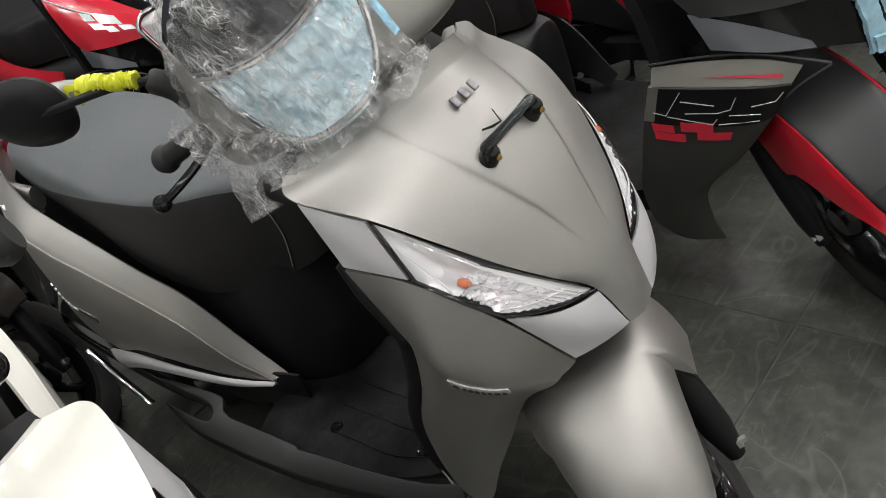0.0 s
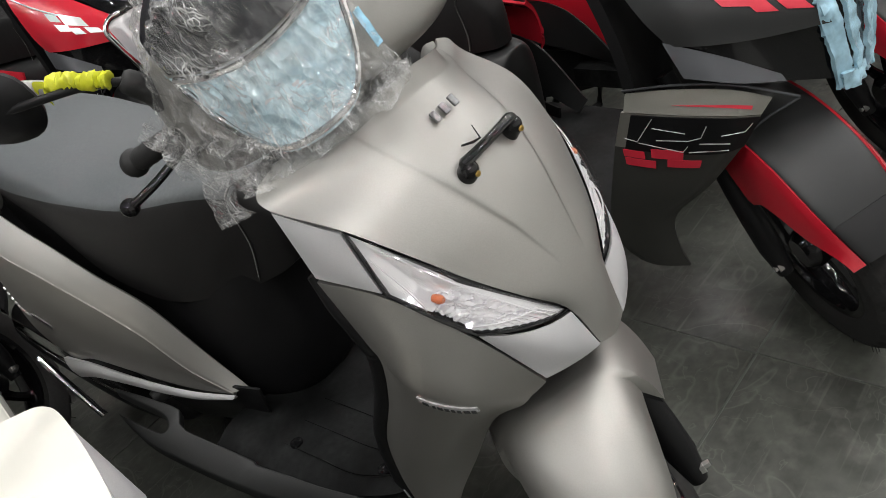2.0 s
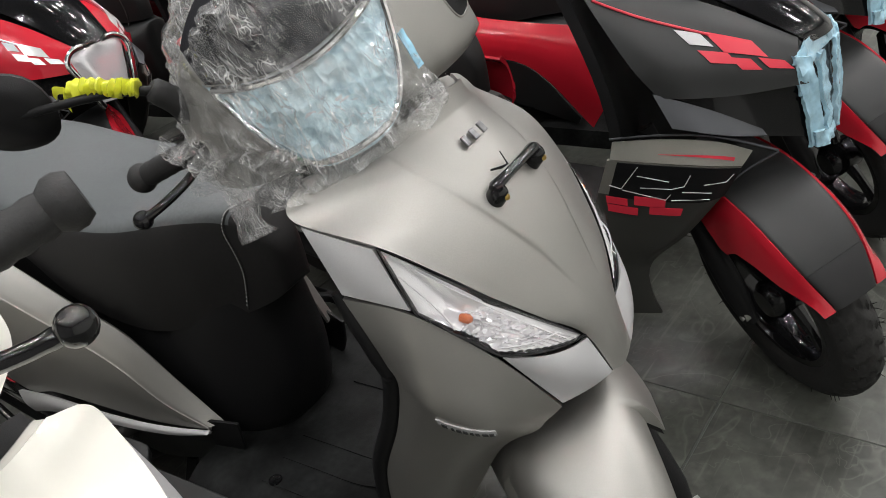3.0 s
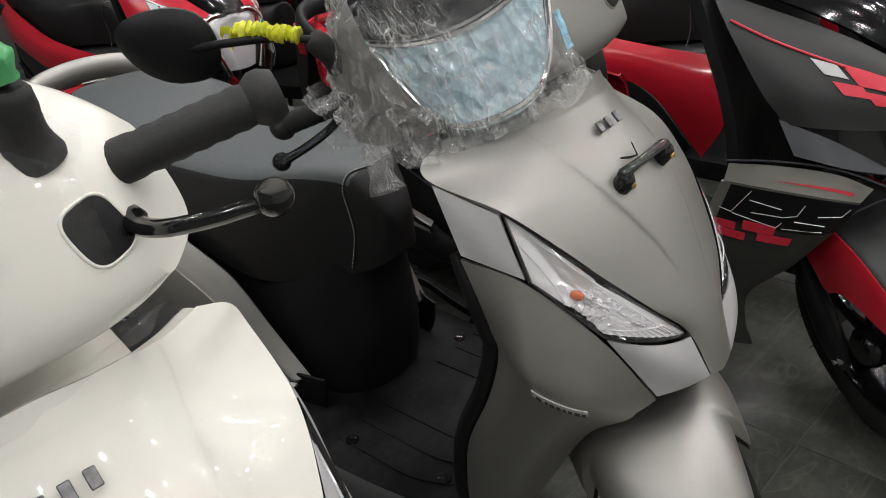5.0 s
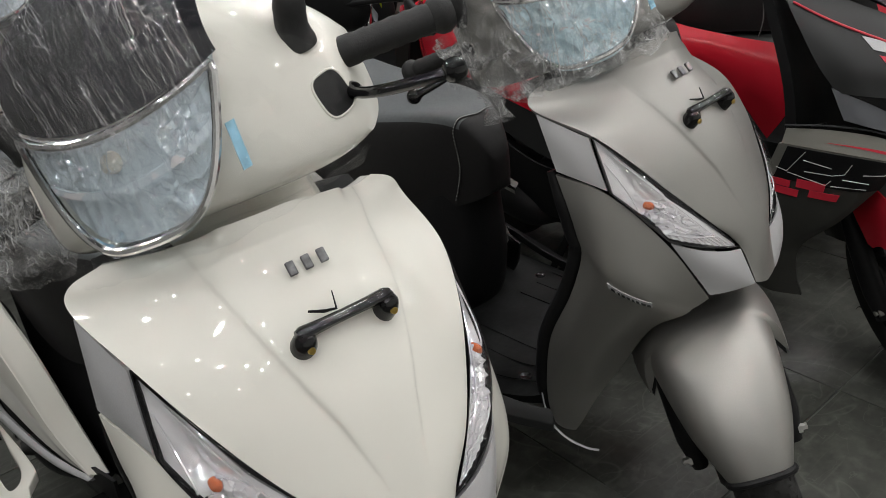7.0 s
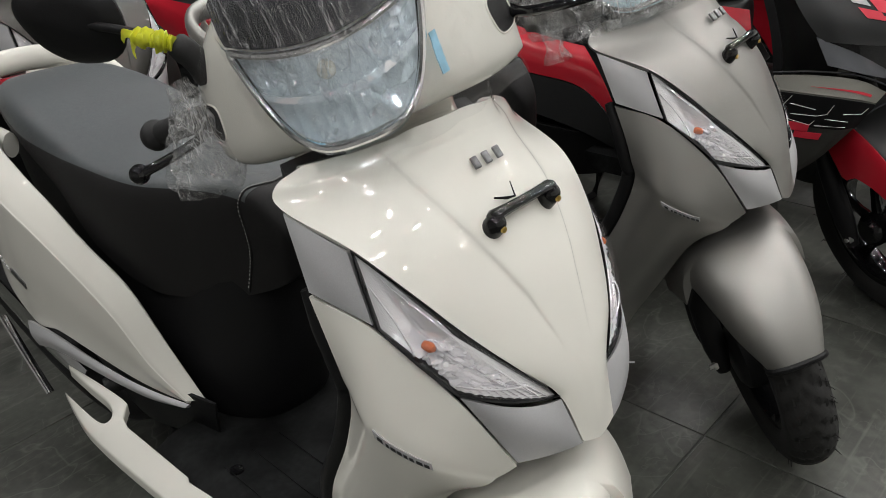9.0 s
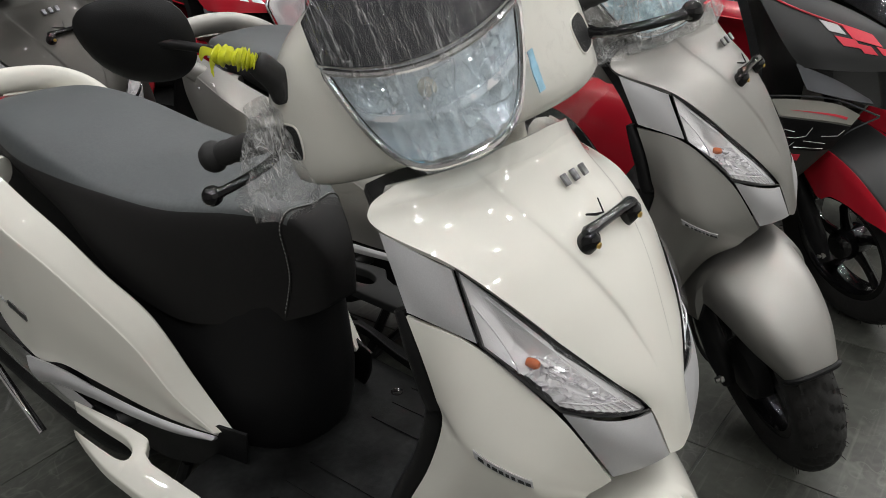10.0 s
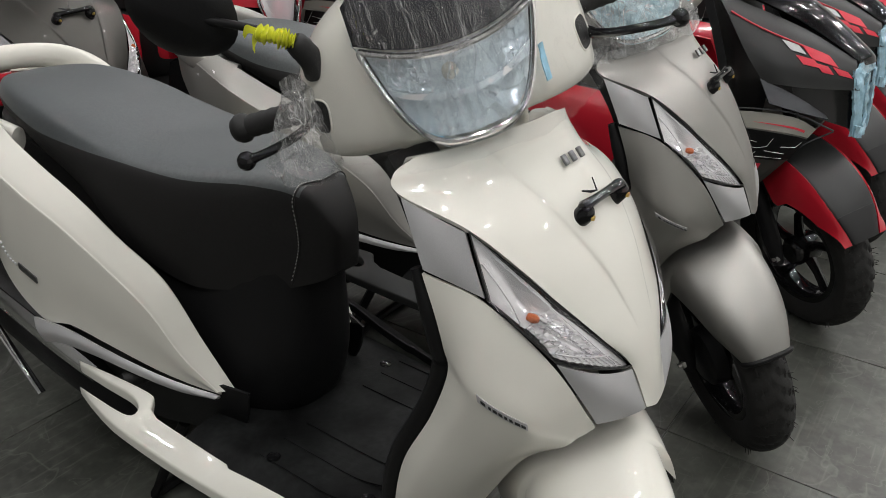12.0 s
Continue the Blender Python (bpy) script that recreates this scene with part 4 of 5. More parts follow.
    # leg shield and footboard
    inner = [[(-0.15, 0.345, 0.855), (-0.1, 0.335, 0.87), (0, 0.33, 0.875), (0.1, 0.335, 0.87), (0.15, 0.345, 0.855)],
             [(-0.185, 0.262, 0.77), (-0.1, 0.285, 0.77), (0, 0.285, 0.77), (0.1, 0.285, 0.77), (0.185, 0.262, 0.77)],
             [(-0.172, 0.215, 0.63), (-0.1, 0.255, 0.63), (0, 0.265, 0.63), (0.1, 0.255, 0.63), (0.172, 0.215, 0.63)],
             [(-0.165, 0.245, 0.46), (-0.1, 0.26, 0.46), (0, 0.265, 0.46), (0.1, 0.26, 0.46), (0.165, 0.245, 0.46)],
             [(-0.155, 0.30, 0.345), (-0.1, 0.32, 0.345), (0, 0.33, 0.345), (0.1, 0.32, 0.345), (0.155, 0.30, 0.345)]]
    part("leg_shield", shell("leg_shield", net(inner, 24, 24), 0.018, M_BLACK, (0, 0.1, 0.6)), sc, "black inner leg shield")
    board = [[(hw * s, y, z + 0.004 * abs(s) ** 3 - 0.022 * abs(s) ** 10) for s in np.linspace(-1, 1, 13)] for y, hw, z in ((0.29, 0.165, 0.322), (0.35, 0.19, 0.301), (0.45, 0.225, 0.298), (0.58, 0.232, 0.298), (0.72, 0.236, 0.302))]
    part("footboard", shell("footboard", net(board, 24, 30), 0.03, M_FOOT, (0, 0.5, 0)), sc, "black ribbed footboard")
    for x in (-0.185, -0.13, -0.075, 0.075, 0.13, 0.185):
        part("rib", tube("rib", spline([(x * 0.88, 0.335, 0.3070), (x, 0.41, 0.3000), (x, 0.50, 0.2990), (x, 0.58, 0.2990)], 14), 0.0013, M_FOOT, 6, 1.2), sc)
    for x, y in ((-0.176, 0.557), (0.159, 0.594), (-0.158, 0.366), (0.156, 0.380)):
        part("plug", lathe("plug", [(0.0006, 0.0), (0.0006, 0.008), (0.0014, 0.009), (0.0014, 0.0115), (-0.003, 0.012)], M_GLOSSBLACK, (x, y, 0.2992 + (0.003 if y < 0.4 else 0)), "z", 16), sc, "black rubber plug")
    rp = rail_paint if rail_paint else (M_GUN if paint is M_SILVER else paint)
    for sx in (-1, 1):
        g = rail_plate(sx)
        part("floor_rail", g, sc)
        g.materials.append(rp if sx < 0 else M_BLACK)
        part("footpeg", tube("footpeg", spline(flip([(0.14, 0.86, 0.338), (0.19, 0.87, 0.342), (0.232, 0.88, 0.342)], sx), 8), [0.016, 0.018, 0.018, 0.018, 0.018, 0.018, 0.017, 0.012], M_RUBBER, 12), sc, "black folded footpeg")
    rear_half(sc, paint, strip, M_SEATTOP, M_SEATSIDE, rail_paint or paint)
    # steered front: wheel, mudguard, fork
    add_wheel(sc, (0, 0.003, 0.234), st)
    g = mud_arc(0.264, 40, 122, (0.048, 0.073, 0.087, 0.096, 0.104, 0.110), (0.036, 0.056, 0.068, 0.080, 0.092, 0.098), 60, 51, (0, 0.003, 0.234), 0.82, 0.050, True, (94, 0.016, 0.040))
    part("front_fender", shell("front_fender", g, 0.005, paint, (0, 0, 0.234)), sc, "", st)
    part("fender_liner", shell("fender_liner", (g - V(0, 0.003, 0.234)) * V(0.965, 0.972, 0.972) + V(0, 0.003, 0.234), 0.003, M_BLACK, (0, 0, 0.234)), sc, "black inner lining of the mudguard", st)
    edge = tube("fender_edge", g[0] + V(0, -0.001, -0.003), 0.006, M_BLACK, 8)
    part("fender_edge", edge, sc, "black rubber fender edge", st)
    for sx in (-1, 1):
        base = V(sx * 0.082, 0.0, 0.215)
        part("fork_leg", tube("fork_leg", spline([base, base + 0.5 * V(*AXIS)], 10), [0.014, 0.024, 0.024, 0.022, 0.021, 0.017, 0.017, 0.017, 0.017, 0.017], M_BLACK, 14), sc, "", st)
        part("axle_nut", lathe("axle_nut", [(sx * 0.092, 0.0), (sx * 0.092, 0.011), (sx * 0.099, 0.011), (sx * 0.099, 0.006), (sx * 0.108, 0.006), (sx * 0.109, 0)], M_STEEL, (0, 0.003, 0.236), "x", 6), sc, "bright steel nut", st)
    part("brake_drum", lathe("brake_drum", [(-0.06, 0.0), (-0.06, 0.05), (-0.05, 0.065), (-0.02, 0.07)], M_BLACK, (0, 0.003, 0.234), "x", 28), sc, "black brake drum", st)
    part("brake_cable", tube("brake_cable", spline([(-0.07, 0.03, 0.20), (-0.1, 0.08, 0.26), (-0.09, 0.12, 0.42), (-0.05, 0.16, 0.56)], 18), 0.0045, M_RUBBER, 8), sc, "", st)
    part("steering_column", tube("steering_column", [V(*AXIS_AT) + k * V(*AXIS) for k in (0.25, 0.4, 0.6, 0.78)], [0.03, 0.03, 0.034, 0.04], M_BLACK, 14), sc)
    # all of the handlebar head turns with the steering
    sh = st @ Matrix.Translation((-0.013, 0, 0.012))
    neck = [[(w * c, 0.325 + 0.075 * s - 0.02 * (z - 0.86), z) for c, s in sup(16, 2.6)] for w, z in ((0.092, 0.80), (0.090, 0.86), (0.100, 0.945))]
    part("neck", loft("neck", neck, paint), sc, "", sh)
    # handlebar head
    cowl = part("handlebar_cowl", loft("handlebar_cowl", [cowl_loop(x, 40) for x in np.linspace(-0.190, 0.190, 41)], paint), sc, "", sh)
    us = np.linspace(-1, 1, 33)

    def face(u0, u1, zlo, zhi, out, nu=20):
        return np.stack([[(0.106 * u, cowl_front(0.106 * u, z) - out(u, a), z) for u in np.linspace(u0, u1, 33)
                          for z in [zlo(u) + a * (zhi(u) - zlo(u))]] for a in np.linspace(0, 1, nu)])

    lo, hi = lambda u: 0.930 + 0.104 * abs(u) ** 3.8, lambda u: 1.028 + 0.014 * u * u
    hl = new("headlight")
    hl.parent = sc
    hl.matrix_basis = sh
    hl["label"] = "large clear headlight under pale blue protective film"
    rng = np.random.default_rng(3)
    refl = face(-0.98, 0.98, lo, hi, lambda u, a: 0.0, 40)
    refl = net(refl[::3, ::2], 54, 97)
    u, z = refl[..., 0] / 0.106, refl[..., 2]
    bar = 0.9795 + 0.020 * u * u
    upper = z > bar
    deep_in = np.where(upper, 0.006 + 0.020 * np.clip(1 - (u / 0.62) ** 2, 0, 1), 0.010 + 0.008 * np.clip(1 - u * u, 0, 1))
    deep_in += np.where(upper & (np.abs(u) > 0.55), 0.0036 * np.abs(np.sin(u * 26)) + 0.001 * np.sin(z * 420), 0)
    deep_in += np.where(~upper & (u < 0.12), 0.0040 * np.abs(np.sin(u * 22)), 0)
    seeds = np.stack([rng.uniform(-0.11, 0.11, 150), rng.uniform(0.93, 1.05, 150)], 1)
    tilt = rng.uniform(-0.5, 0.5, (150, 2))
    near = ((refl[..., 0, None] - seeds[:, 0]) ** 2 + (z[..., None] - seeds[:, 1]) ** 2).argmin(-1)
    cut = np.where(upper, np.abs(u) > 0.35, u > 0.12)
    facet = np.where(cut, tilt[near, 0] * (refl[..., 0] - seeds[near, 0]) + tilt[near, 1] * (z - seeds[near, 1]), 0).clip(-0.0025, 0.0025)
    refl[..., 1] += 0.38 * deep_in + facet - 0.0115
    me = shell("reflector", refl, 0.003, M_LAMPBOWL, (0, 0.4, 1.0))
    me.polygons.foreach_set("use_smooth", [not bool(cut[min(53, (k // 96) % 54), k % 96]) for k in range(len(me.polygons))])
    part("reflector", me, hl, "chrome reflector")
    part("lens", film("lens", face(-1, 1, lo, hi, lambda u, a: 0.0125 + 0.005 * (1 - u * u)), M_LENS), hl, "clear lens")
    rim = face(-1, 1, lo, hi, lambda u, a: 0.016 + 0.005 * (1 - u * u))
    ring = np.vstack([rim[0], rim[1:, -1], rim[-1, -2::-1], rim[-2:0:-1, 0], rim[:1, 0]])
    part("seal", tube("seal", ring * V(0.965, 1, 1) + V(0, 0.0005, 0.0012), 0.0016, M_GLOSSBLACK, 6, 1.0, (0, 1, 0)), hl, "thin black seal")
    part("rim", tube("rim", ring, 0.0042, M_CHROME, 8, 1.0, (0, 1, 0)), hl, "bright metallic rim")
    for u0, u1, f0, f1 in ((0.935, 1.01, lambda q: 0.950, lambda q: 0.992), (-1.0, -0.40, lambda q: lo(q) - 0.005, lambda q: lo(q) + 0.004)):
        tp = face(u0, u1, f0, f1, lambda q, a: 0.0175, 10)
        part("blue_tape", shell("blue_tape", crumpled(tp[:, ::2], 0.002, 50, seed), 0.0015, M_BLUETAPE, (0, 0.4, 1.0)), hl, "sky-blue protective tape")
    g = crumpled(face(-1.06, 1.06, lambda u: lo(u) - 0.006, lambda u: hi(u) + 0.004, lambda u, a: 0.017 + 0.005 * (1 - min(1, u * u)), 30), 0.004, 26, seed)
    part("protective_film", film("protective_film", g, M_FILM if wrap == "head" else M_FILMTHICK), hl, "crinkled pale blue film")
    mid = face(-0.86, 0.86, lambda u: 0.976 + 0.020 * u * u, lambda u: 0.983 + (0.020 + 0.006 * max(0, u)) * u * u, lambda u, a: 0.0140 + 0.004 * (1 - u * u), 4)
    part("divider", shell("divider", mid, 0.004, M_REFLECT, (0, 0.4, 1.0)), hl, "bright divider bar")
    # bulb body whose pale colour paints the bowl's bright warm reflection
    bp = V(-0.012, cowl_front(0.0, 1.0) - 0.004, 1.000)
    part("bulb", lathe("bulb", [(-0.012, 0.0), (-0.010, 0.006), (-0.003, 0.010), (0.006, 0.010), (0.012, 0.007)], M_BOWLGLINT, bp, "y", 16), hl, "bulb coloured as the bowl's cream-white reflection")
    visor = face(-1.05, 1.05, lambda u: hi(u) + 0.003, lambda u: 1.145 - 0.05 * u * u, lambda u, a: 0.008 + 0.006 * math.sin(a * 3.1))
    part("visor", shell("visor", visor, 0.006, M_SMOKE, (0, 0.4, 1.0)), sc, "smoked black visor", sh)
    part("dashboard", block("dashboard", (0.17, 0.11, 0.03), (0, 0.335, 1.10), M_GLOSSBLACK, 0.012, Matrix.Rotation(radians(20), 4, "X")), sc, "black dashboard", sh)
    for sx in (-1, 1):
        fx = lambda pts: flip(pts, sx)
        gp = spline(fx([(0.17, 0.338, 0.952), (0.20, 0.346, 0.949), (0.25, 0.364, 0.944), (0.300, 0.384, 0.938)]) + (V(0, 0, 0.026) if sx > 0 else 0), 22)
        rad = np.full(22, 0.0165)
        rad[:4] = 0.015
        rad[8:20:2] -= 0.0012
        rad[-3:-1] = 0.0205
        part("grip", tube("grip", gp, rad, M_RUBBER, 16), sc, "ribbed black rubber grip", sh)
        lv = spline(fx([(0.190, 0.318, 0.947), (0.206, 0.292, 0.946), (0.228, 0.274, 0.946), (0.258, 0.266, 0.944), (0.284, 0.268, 0.941)]) + (V(0.016, 0, 0.002) * np.linspace(-0.4, 1, 5)[:, None] if sx > 0 else 0), 20)
        lever = part("brake_lever", tube("brake_lever", lv, [0.011, 0.011, 0.010] + [0.0072] * 14 + [0.008, 0.0075, 0.006], M_GLOSSBLACK, 10, 0.8), sc, "black brake lever", sh)
        b = lv[-1]
        part("ball_end", lathe("ball_end", [(0.0125 * math.cos(w), 0.0125 * math.sin(w)) for w in np.linspace(0, math.pi, 11)], M_GLOSSBLACK, b, "x", 18), lever)
        # black patch on the cowl for the shade in the slot where the lever leaves it
        spot = lambda w, k, gr: cowl_at(0.1775 + 0.0115 * k * w[0] - 0.004 * k * w[1], 0.957 + 0.022 * k * w[1], gr)
        rim_loop = fx([spot(w, 1.0, 0.0) for w in sup(32, 3.2)] + [spot(sup(32, 3.2)[0], 1.0, 0.0)])
        slot_patch = part("lever_slot", loft("lever_slot", [fx([spot(w, 0.98, -0.004) for w in sup(32, 3.2)]), fx([spot(w, 0.98, 0.0012) for w in sup(32, 3.2)]), fx([spot(w, 0.5, 0.0012) for w in sup(32, 3.2)])], M_BLACK), sc, "black patch for the shaded opening behind the lever", sh)
        part("slot_edge", tube("slot_edge", rim_loop, 0.0014, paint, 8, 1.0, (0, 1, 0)), slot_patch)
        boot = spline(fx([(0.160, 0.312, 1.008), (0.164, 0.309, 1.024), (0.171, 0.307, 1.042), (0.178, 0.306, 1.058)]), 14)
        part("mirror_boot", tube("mirror_boot", boot, [0.020, 0.0205, 0.0195, 0.018, 0.0175, 0.0165, 0.0160, 0.0158, 0.0155, 0.016, 0.0155, 0.015, 0.0145, 0.011], M_RUBBER, 16), sc, "black rubber mirror boot", sh)
        mirror = new("mirror")
        mirror.parent = sc
        mirror.matrix_basis = sh
        mirror["label"] = "black rear-view mirror"
        off = V(sx * 0.060, 0.0, -0.002) if seed == 1 else V(-0.080, -0.075, 0.165) if seed == 2 and sx > 0 else V(0, 0, 0)
        part("stem", tube("stem", spline(fx([(0.175, 0.306, 1.053), (0.204, 0.315, 1.073), (0.24, 0.335, 1.088), (0.275, 0.357, 1.099)]) + off * np.array([[0], [0.2], [0.6], [1]]), 12), 0.0055, M_BLACK, 10), mirror)
        rows = []
        for w, d in ((0.0, -0.022), (0.55, -0.020), (0.85, -0.012), (1.0, 0.0), (0.97, 0.010), (0.9, 0.012), (0.0, 0.012)):
            rows.append([V(sx * (0.302 + 0.066 * w * c * (1 + 0.12 * s)), 0.380 + 0.020 * w * c + d, 1.104 + (0.054 * s + 0.010 * c) * w) + off for c, s in sup(28, 2.4)])
        part("housing", loft("housing", rows, M_BLACK), mirror)
        rows = [[V(sx * (0.302 + 0.059 * w * c), 0.3805 + 0.018 * w * c + 0.0125, 1.104 + (0.048 * s + 0.010 * c) * w) + off for c, s in sup(28, 2.4)] for w in (1.0, 0.02)]
        part("glass", loft("glass", rows, M_MIRROR), mirror, "mirror glass")
    # ribbon of yellow foam on the mirror stem
    path = spline([(-0.188, 0.304, 1.066), (-0.210, 0.314, 1.077), (-0.235, 0.330, 1.086), (-0.270, 0.352, 1.093)], 40)
    if seed != 1:
        path = spline([(-0.176, 0.299, 1.057), (-0.192, 0.303, 1.066), (-0.216, 0.315, 1.077)], 30)
    rr = np.array([0.0080 + 0.0022 * ridged(p, 90, 3) + 0.0022 * math.sin(1.9 * k) for k, p in enumerate(path)])
    loops = np.array(tube_data(path, rr, 14))
    for k in range(loops.shape[0]):
        for j in range(14):
            p = loops[k, j]
            loops[k, j] += (p - path[k]) * 0.65 * noise.noise(Vector(p * 95))
    if seed == 2:
        knot = spline([(0.180, 0.304, 1.062), (0.185, 0.302, 1.083), (0.188, 0.299, 1.106), (0.182, 0.294, 1.120), (0.171, 0.291, 1.108)], 36)
        kl = np.array(tube_data(knot, [0.009 + 0.004 * ridged(p, 70, 5) for p in knot], 14))
        for k in range(36):
            for j in range(14):
                kl[k, j] += (kl[k, j] - knot[k]) * 0.45 * noise.noise(Vector(kl[k, j] * 80))
        part("ribbon", loft("ribbon", kl, M_GREEN), sc, "crumpled green plastic ribbon", sh)
    tie = part("ribbon", loft("ribbon", loops, M_YELLOW), sc, "crumpled yellow plastic ribbon", sh)
    e = path[-1]
    for d1, d2 in (((-0.010, 0.0, 0.008), (-0.018, 0.002, 0.003)), ((-0.008, -0.004, -0.008), (-0.012, -0.006, -0.016))):
        g = np.stack([spline([e + V(0, 0, 0.006), e + V(*d1) + V(0, 0, 0.005), e + V(*d2)], 8), spline([e - V(0, 0, 0.006), e + V(*d1) - V(0, 0.002, 0.005), e + V(*d2) - V(0, 0, 0.006)], 8)])
        part("ribbon_end", shell("ribbon_end", g, 0.0012, M_YELLOW, (0, 1, 1)), tie)
    if wrap:
        bag = new("plastic_wrap")
        bag.parent = sc
        bag.matrix_basis = sh
        bag["label"] = "crumpled clear plastic wrap"
        x0, x1 = (-0.192, 0.112) if wrap == "bag" else (-0.187, 0.187)
        deepness = 0.013 if wrap == "bag" else 0.0055
        rows = []
        for x in np.linspace(x0, x1, 110):
            row = []
            for (px, py, pz), (c, d) in zip(cowl_loop(x, 120, 0.012), sup(120, 3.2)):
                w = max(0.0, 1 - (x / 0.15) ** 4)
                if d > 0:
                    pz += 0.042 * d * w
                row.append((px, min(py, cowl_front(x, pz) - 0.024 * w - 0.012) if c < -0.75 else py, pz))
            rows.append(row)
        rows = np.array(rows)
        if wrap == "bag":
            part("sheet", film("sheet", crumpled(rows, deepness, 21, seed + 2), M_WRAP, True), bag)
        else:
            part("sheet", film("sheet", crumpled(rows[:, 34:86], 0.004, 18, seed + 2), M_WRAPHEAD), bag)
            up = face(-1.02, 1.02, lambda u: hi(u) - 0.004 - 0.05 * max(0.0, 0.12 - abs(u + 0.1)), lambda u: 1.160 - 0.045 * u * u, lambda u, a: 0.030 + 0.012 * math.sin(a * 2.6), 44)
            part("stretched_sheet", film("stretched_sheet", crumpled(up, 0.004, 40, seed + 3), M_STREAK), bag, "tight streaked plastic film")
        # gathered tail under the grip
        for tx, ty, tz, lx, ly, lz, r0 in (((-0.155, 0.24, 0.950, -0.165, 0.19, 0.880, 0.034), (-0.09, 0.20, 0.945, -0.105, 0.170, 0.902, 0.034), (-0.19, 0.33, 0.955, -0.21, 0.33, 0.905, 0.042)) if wrap == "bag" else ((-0.198, 0.300, 0.985, -0.224, 0.282, 0.885, 0.05),)):
            p = spline([(tx, ty, tz + 0.03), (tx, ty, tz), ((tx + lx) / 2, (ty + ly) / 2, (tz + lz) / 2), (lx, ly, lz)], 30)
            rad = np.interp(np.linspace(0, 1, 30), (0, 0.3, 0.65, 0.85, 1), (r0, r0 * 0.9, r0 * 0.6, r0 * 0.55, r0 * 0.75) if wrap == "bag" else (0.014, 0.022, 0.040, 0.050, 0.042))
            t = np.array(tube_data(p, rad, 44))
            for k in range(30):
                for j in range(44):
                    q = t[k, j]
                    t[k, j] = p[k] + (q - p[k]) * (0.72 + 0.55 * ridged(q, 34, seed + 5) * 0.6)
            part("tail", film("tail", t, M_WRAP, True), bag)
    return sc


# ---------------- the sports scooter ----------------
def on_net(g, u, v, lift=0.0):
    """A place on a sheet of points, or lift above it: u along the rows, v across them."""
    n = grid_normals(g)
    n = n if n[..., 0].mean() > 0 else -n
    g = g + n * lift
    i, j = v * (g.shape[0] - 1), u * (g.shape[1] - 1)
    i0, j0 = int(min(max(i, 0), g.shape[0] - 2)), int(min(max(j, 0), g.shape[1] - 2))
    a, c = i - i0, j - j0
    return (1 - a) * (1 - c) * g[i0, j0] + a * (1 - c) * g[i0 + 1, j0] + (1 - a) * c * g[i0, j0 + 1] + a * c * g[i0 + 1, j0 + 1]


def sport_scooter(name, paint, cheek, mark, label, filmed=True, body=1):
    sc = new(name)
    tagged(sc, label, "scooter", "scooters in the showroom")
    deep = (0, 0.5, 0.6)
    out = V(0.004, -0.002, 0.001)
    for sx in (-1, 1):
        fl = lambda g: flip(g, sx)
        ck = [[(0.150, 0.312, 0.965), (0.188, 0.266, 0.915), (0.205, 0.192, 0.80), (0.203, 0.145, 0.735)],
              [(0.125, 0.22, 0.930), (0.165, 0.19, 0.885), (0.188, 0.125, 0.80), (0.190, 0.085, 0.733)],
              [(0.095, 0.09, 0.875), (0.130, 0.075, 0.845), (0.152, 0.04, 0.785), (0.152, 0.02, 0.728)],
              [(0.060, -0.03, 0.80), (0.075, -0.035, 0.785), (0.088, -0.045, 0.755), (0.085, -0.055, 0.722)]]
        cg = net(ck, 40, 30) * V(1, 1, 0.84) + V(0, -0.012, 0.100)
        ch = part("cheek_panel", shell("cheek_panel", fl(cg), 0.005, cheek, deep), sc)
        # stripe and chequers on the cheek
        def patch(u0, u1, v0, v1, slant=0.0):
            nu, nv = cg.shape[:2]
            rows = []
            for u in np.linspace(u0, u1, 8):
                row = []
                for v in np.linspace(v0, v1, 4):
                    i, j = (u + slant * (v - v0)) * (nu - 1), v * (nv - 1)
                    i0, j0 = int(min(nu - 2, i)), int(min(nv - 2, j))
                    a, c = i - i0, j - j0
                    row.append((1 - a) * (1 - c) * cg[i0, j0] + a * (1 - c) * cg[i0 + 1, j0] + (1 - a) * c * cg[i0, j0 + 1] + a * c * cg[i0 + 1, j0 + 1])
                rows.append(row)
            n = grid_normals(np.array(rows))
            n = n if n[..., 0].mean() > 0 else -n
            return fl(np.array(rows) + n * 0.0025)
        for (u0, u1, v0, v1), m in (((0.60, 0.80, 0.40, 0.56), mark), ((0.52, 0.66, 0.56, 0.66), mark), ((0.66, 0.76, 0.60, 0.72), mark), ((0.80, 0.92, 0.58, 0.70), mark), ((0.47, 0.58, 0.42, 0.52), M_STRIP)):
            part("sticker", shell("sticker", patch(u0, u1, v0, v1, 0.3), 0.0012, m, deep), ch)
        line = np.vstack([patch(u, u + 0.01, v, v + 0.004)[:1, 0] for u, v in zip(np.linspace(0.05, 0.62, 16), np.linspace(0.30, 0.42, 16))])
        part("stripe", tube("stripe", line, 0.0022, mark, 6), ch)
        nose = [[(0.203, 0.143, 0.732), (0.198, 0.118, 0.672)], [(0.166, 0.050, 0.728), (0.162, 0.022, 0.645)], [(0.085, -0.056, 0.719), (0.055, -0.068, 0.600)]]
        part("nose_panel", shell("nose_panel", fl(net(nose, 20, 10)), 0.005, M_GLOSSBLACK, deep), sc, "gloss black nose panel")
        blade = [[(0.206, 0.143, 0.726), (0.216, 0.108, 0.672)], [(0.178, 0.058, 0.692), (0.192, 0.032, 0.656)], [(0.140, -0.012, 0.648), (0.146, -0.022, 0.640)]]
        part("blade", shell("blade", fl(net(blade, 16, 8)), 0.004, M_BLADE, deep), sc, "satin blue-grey blade")
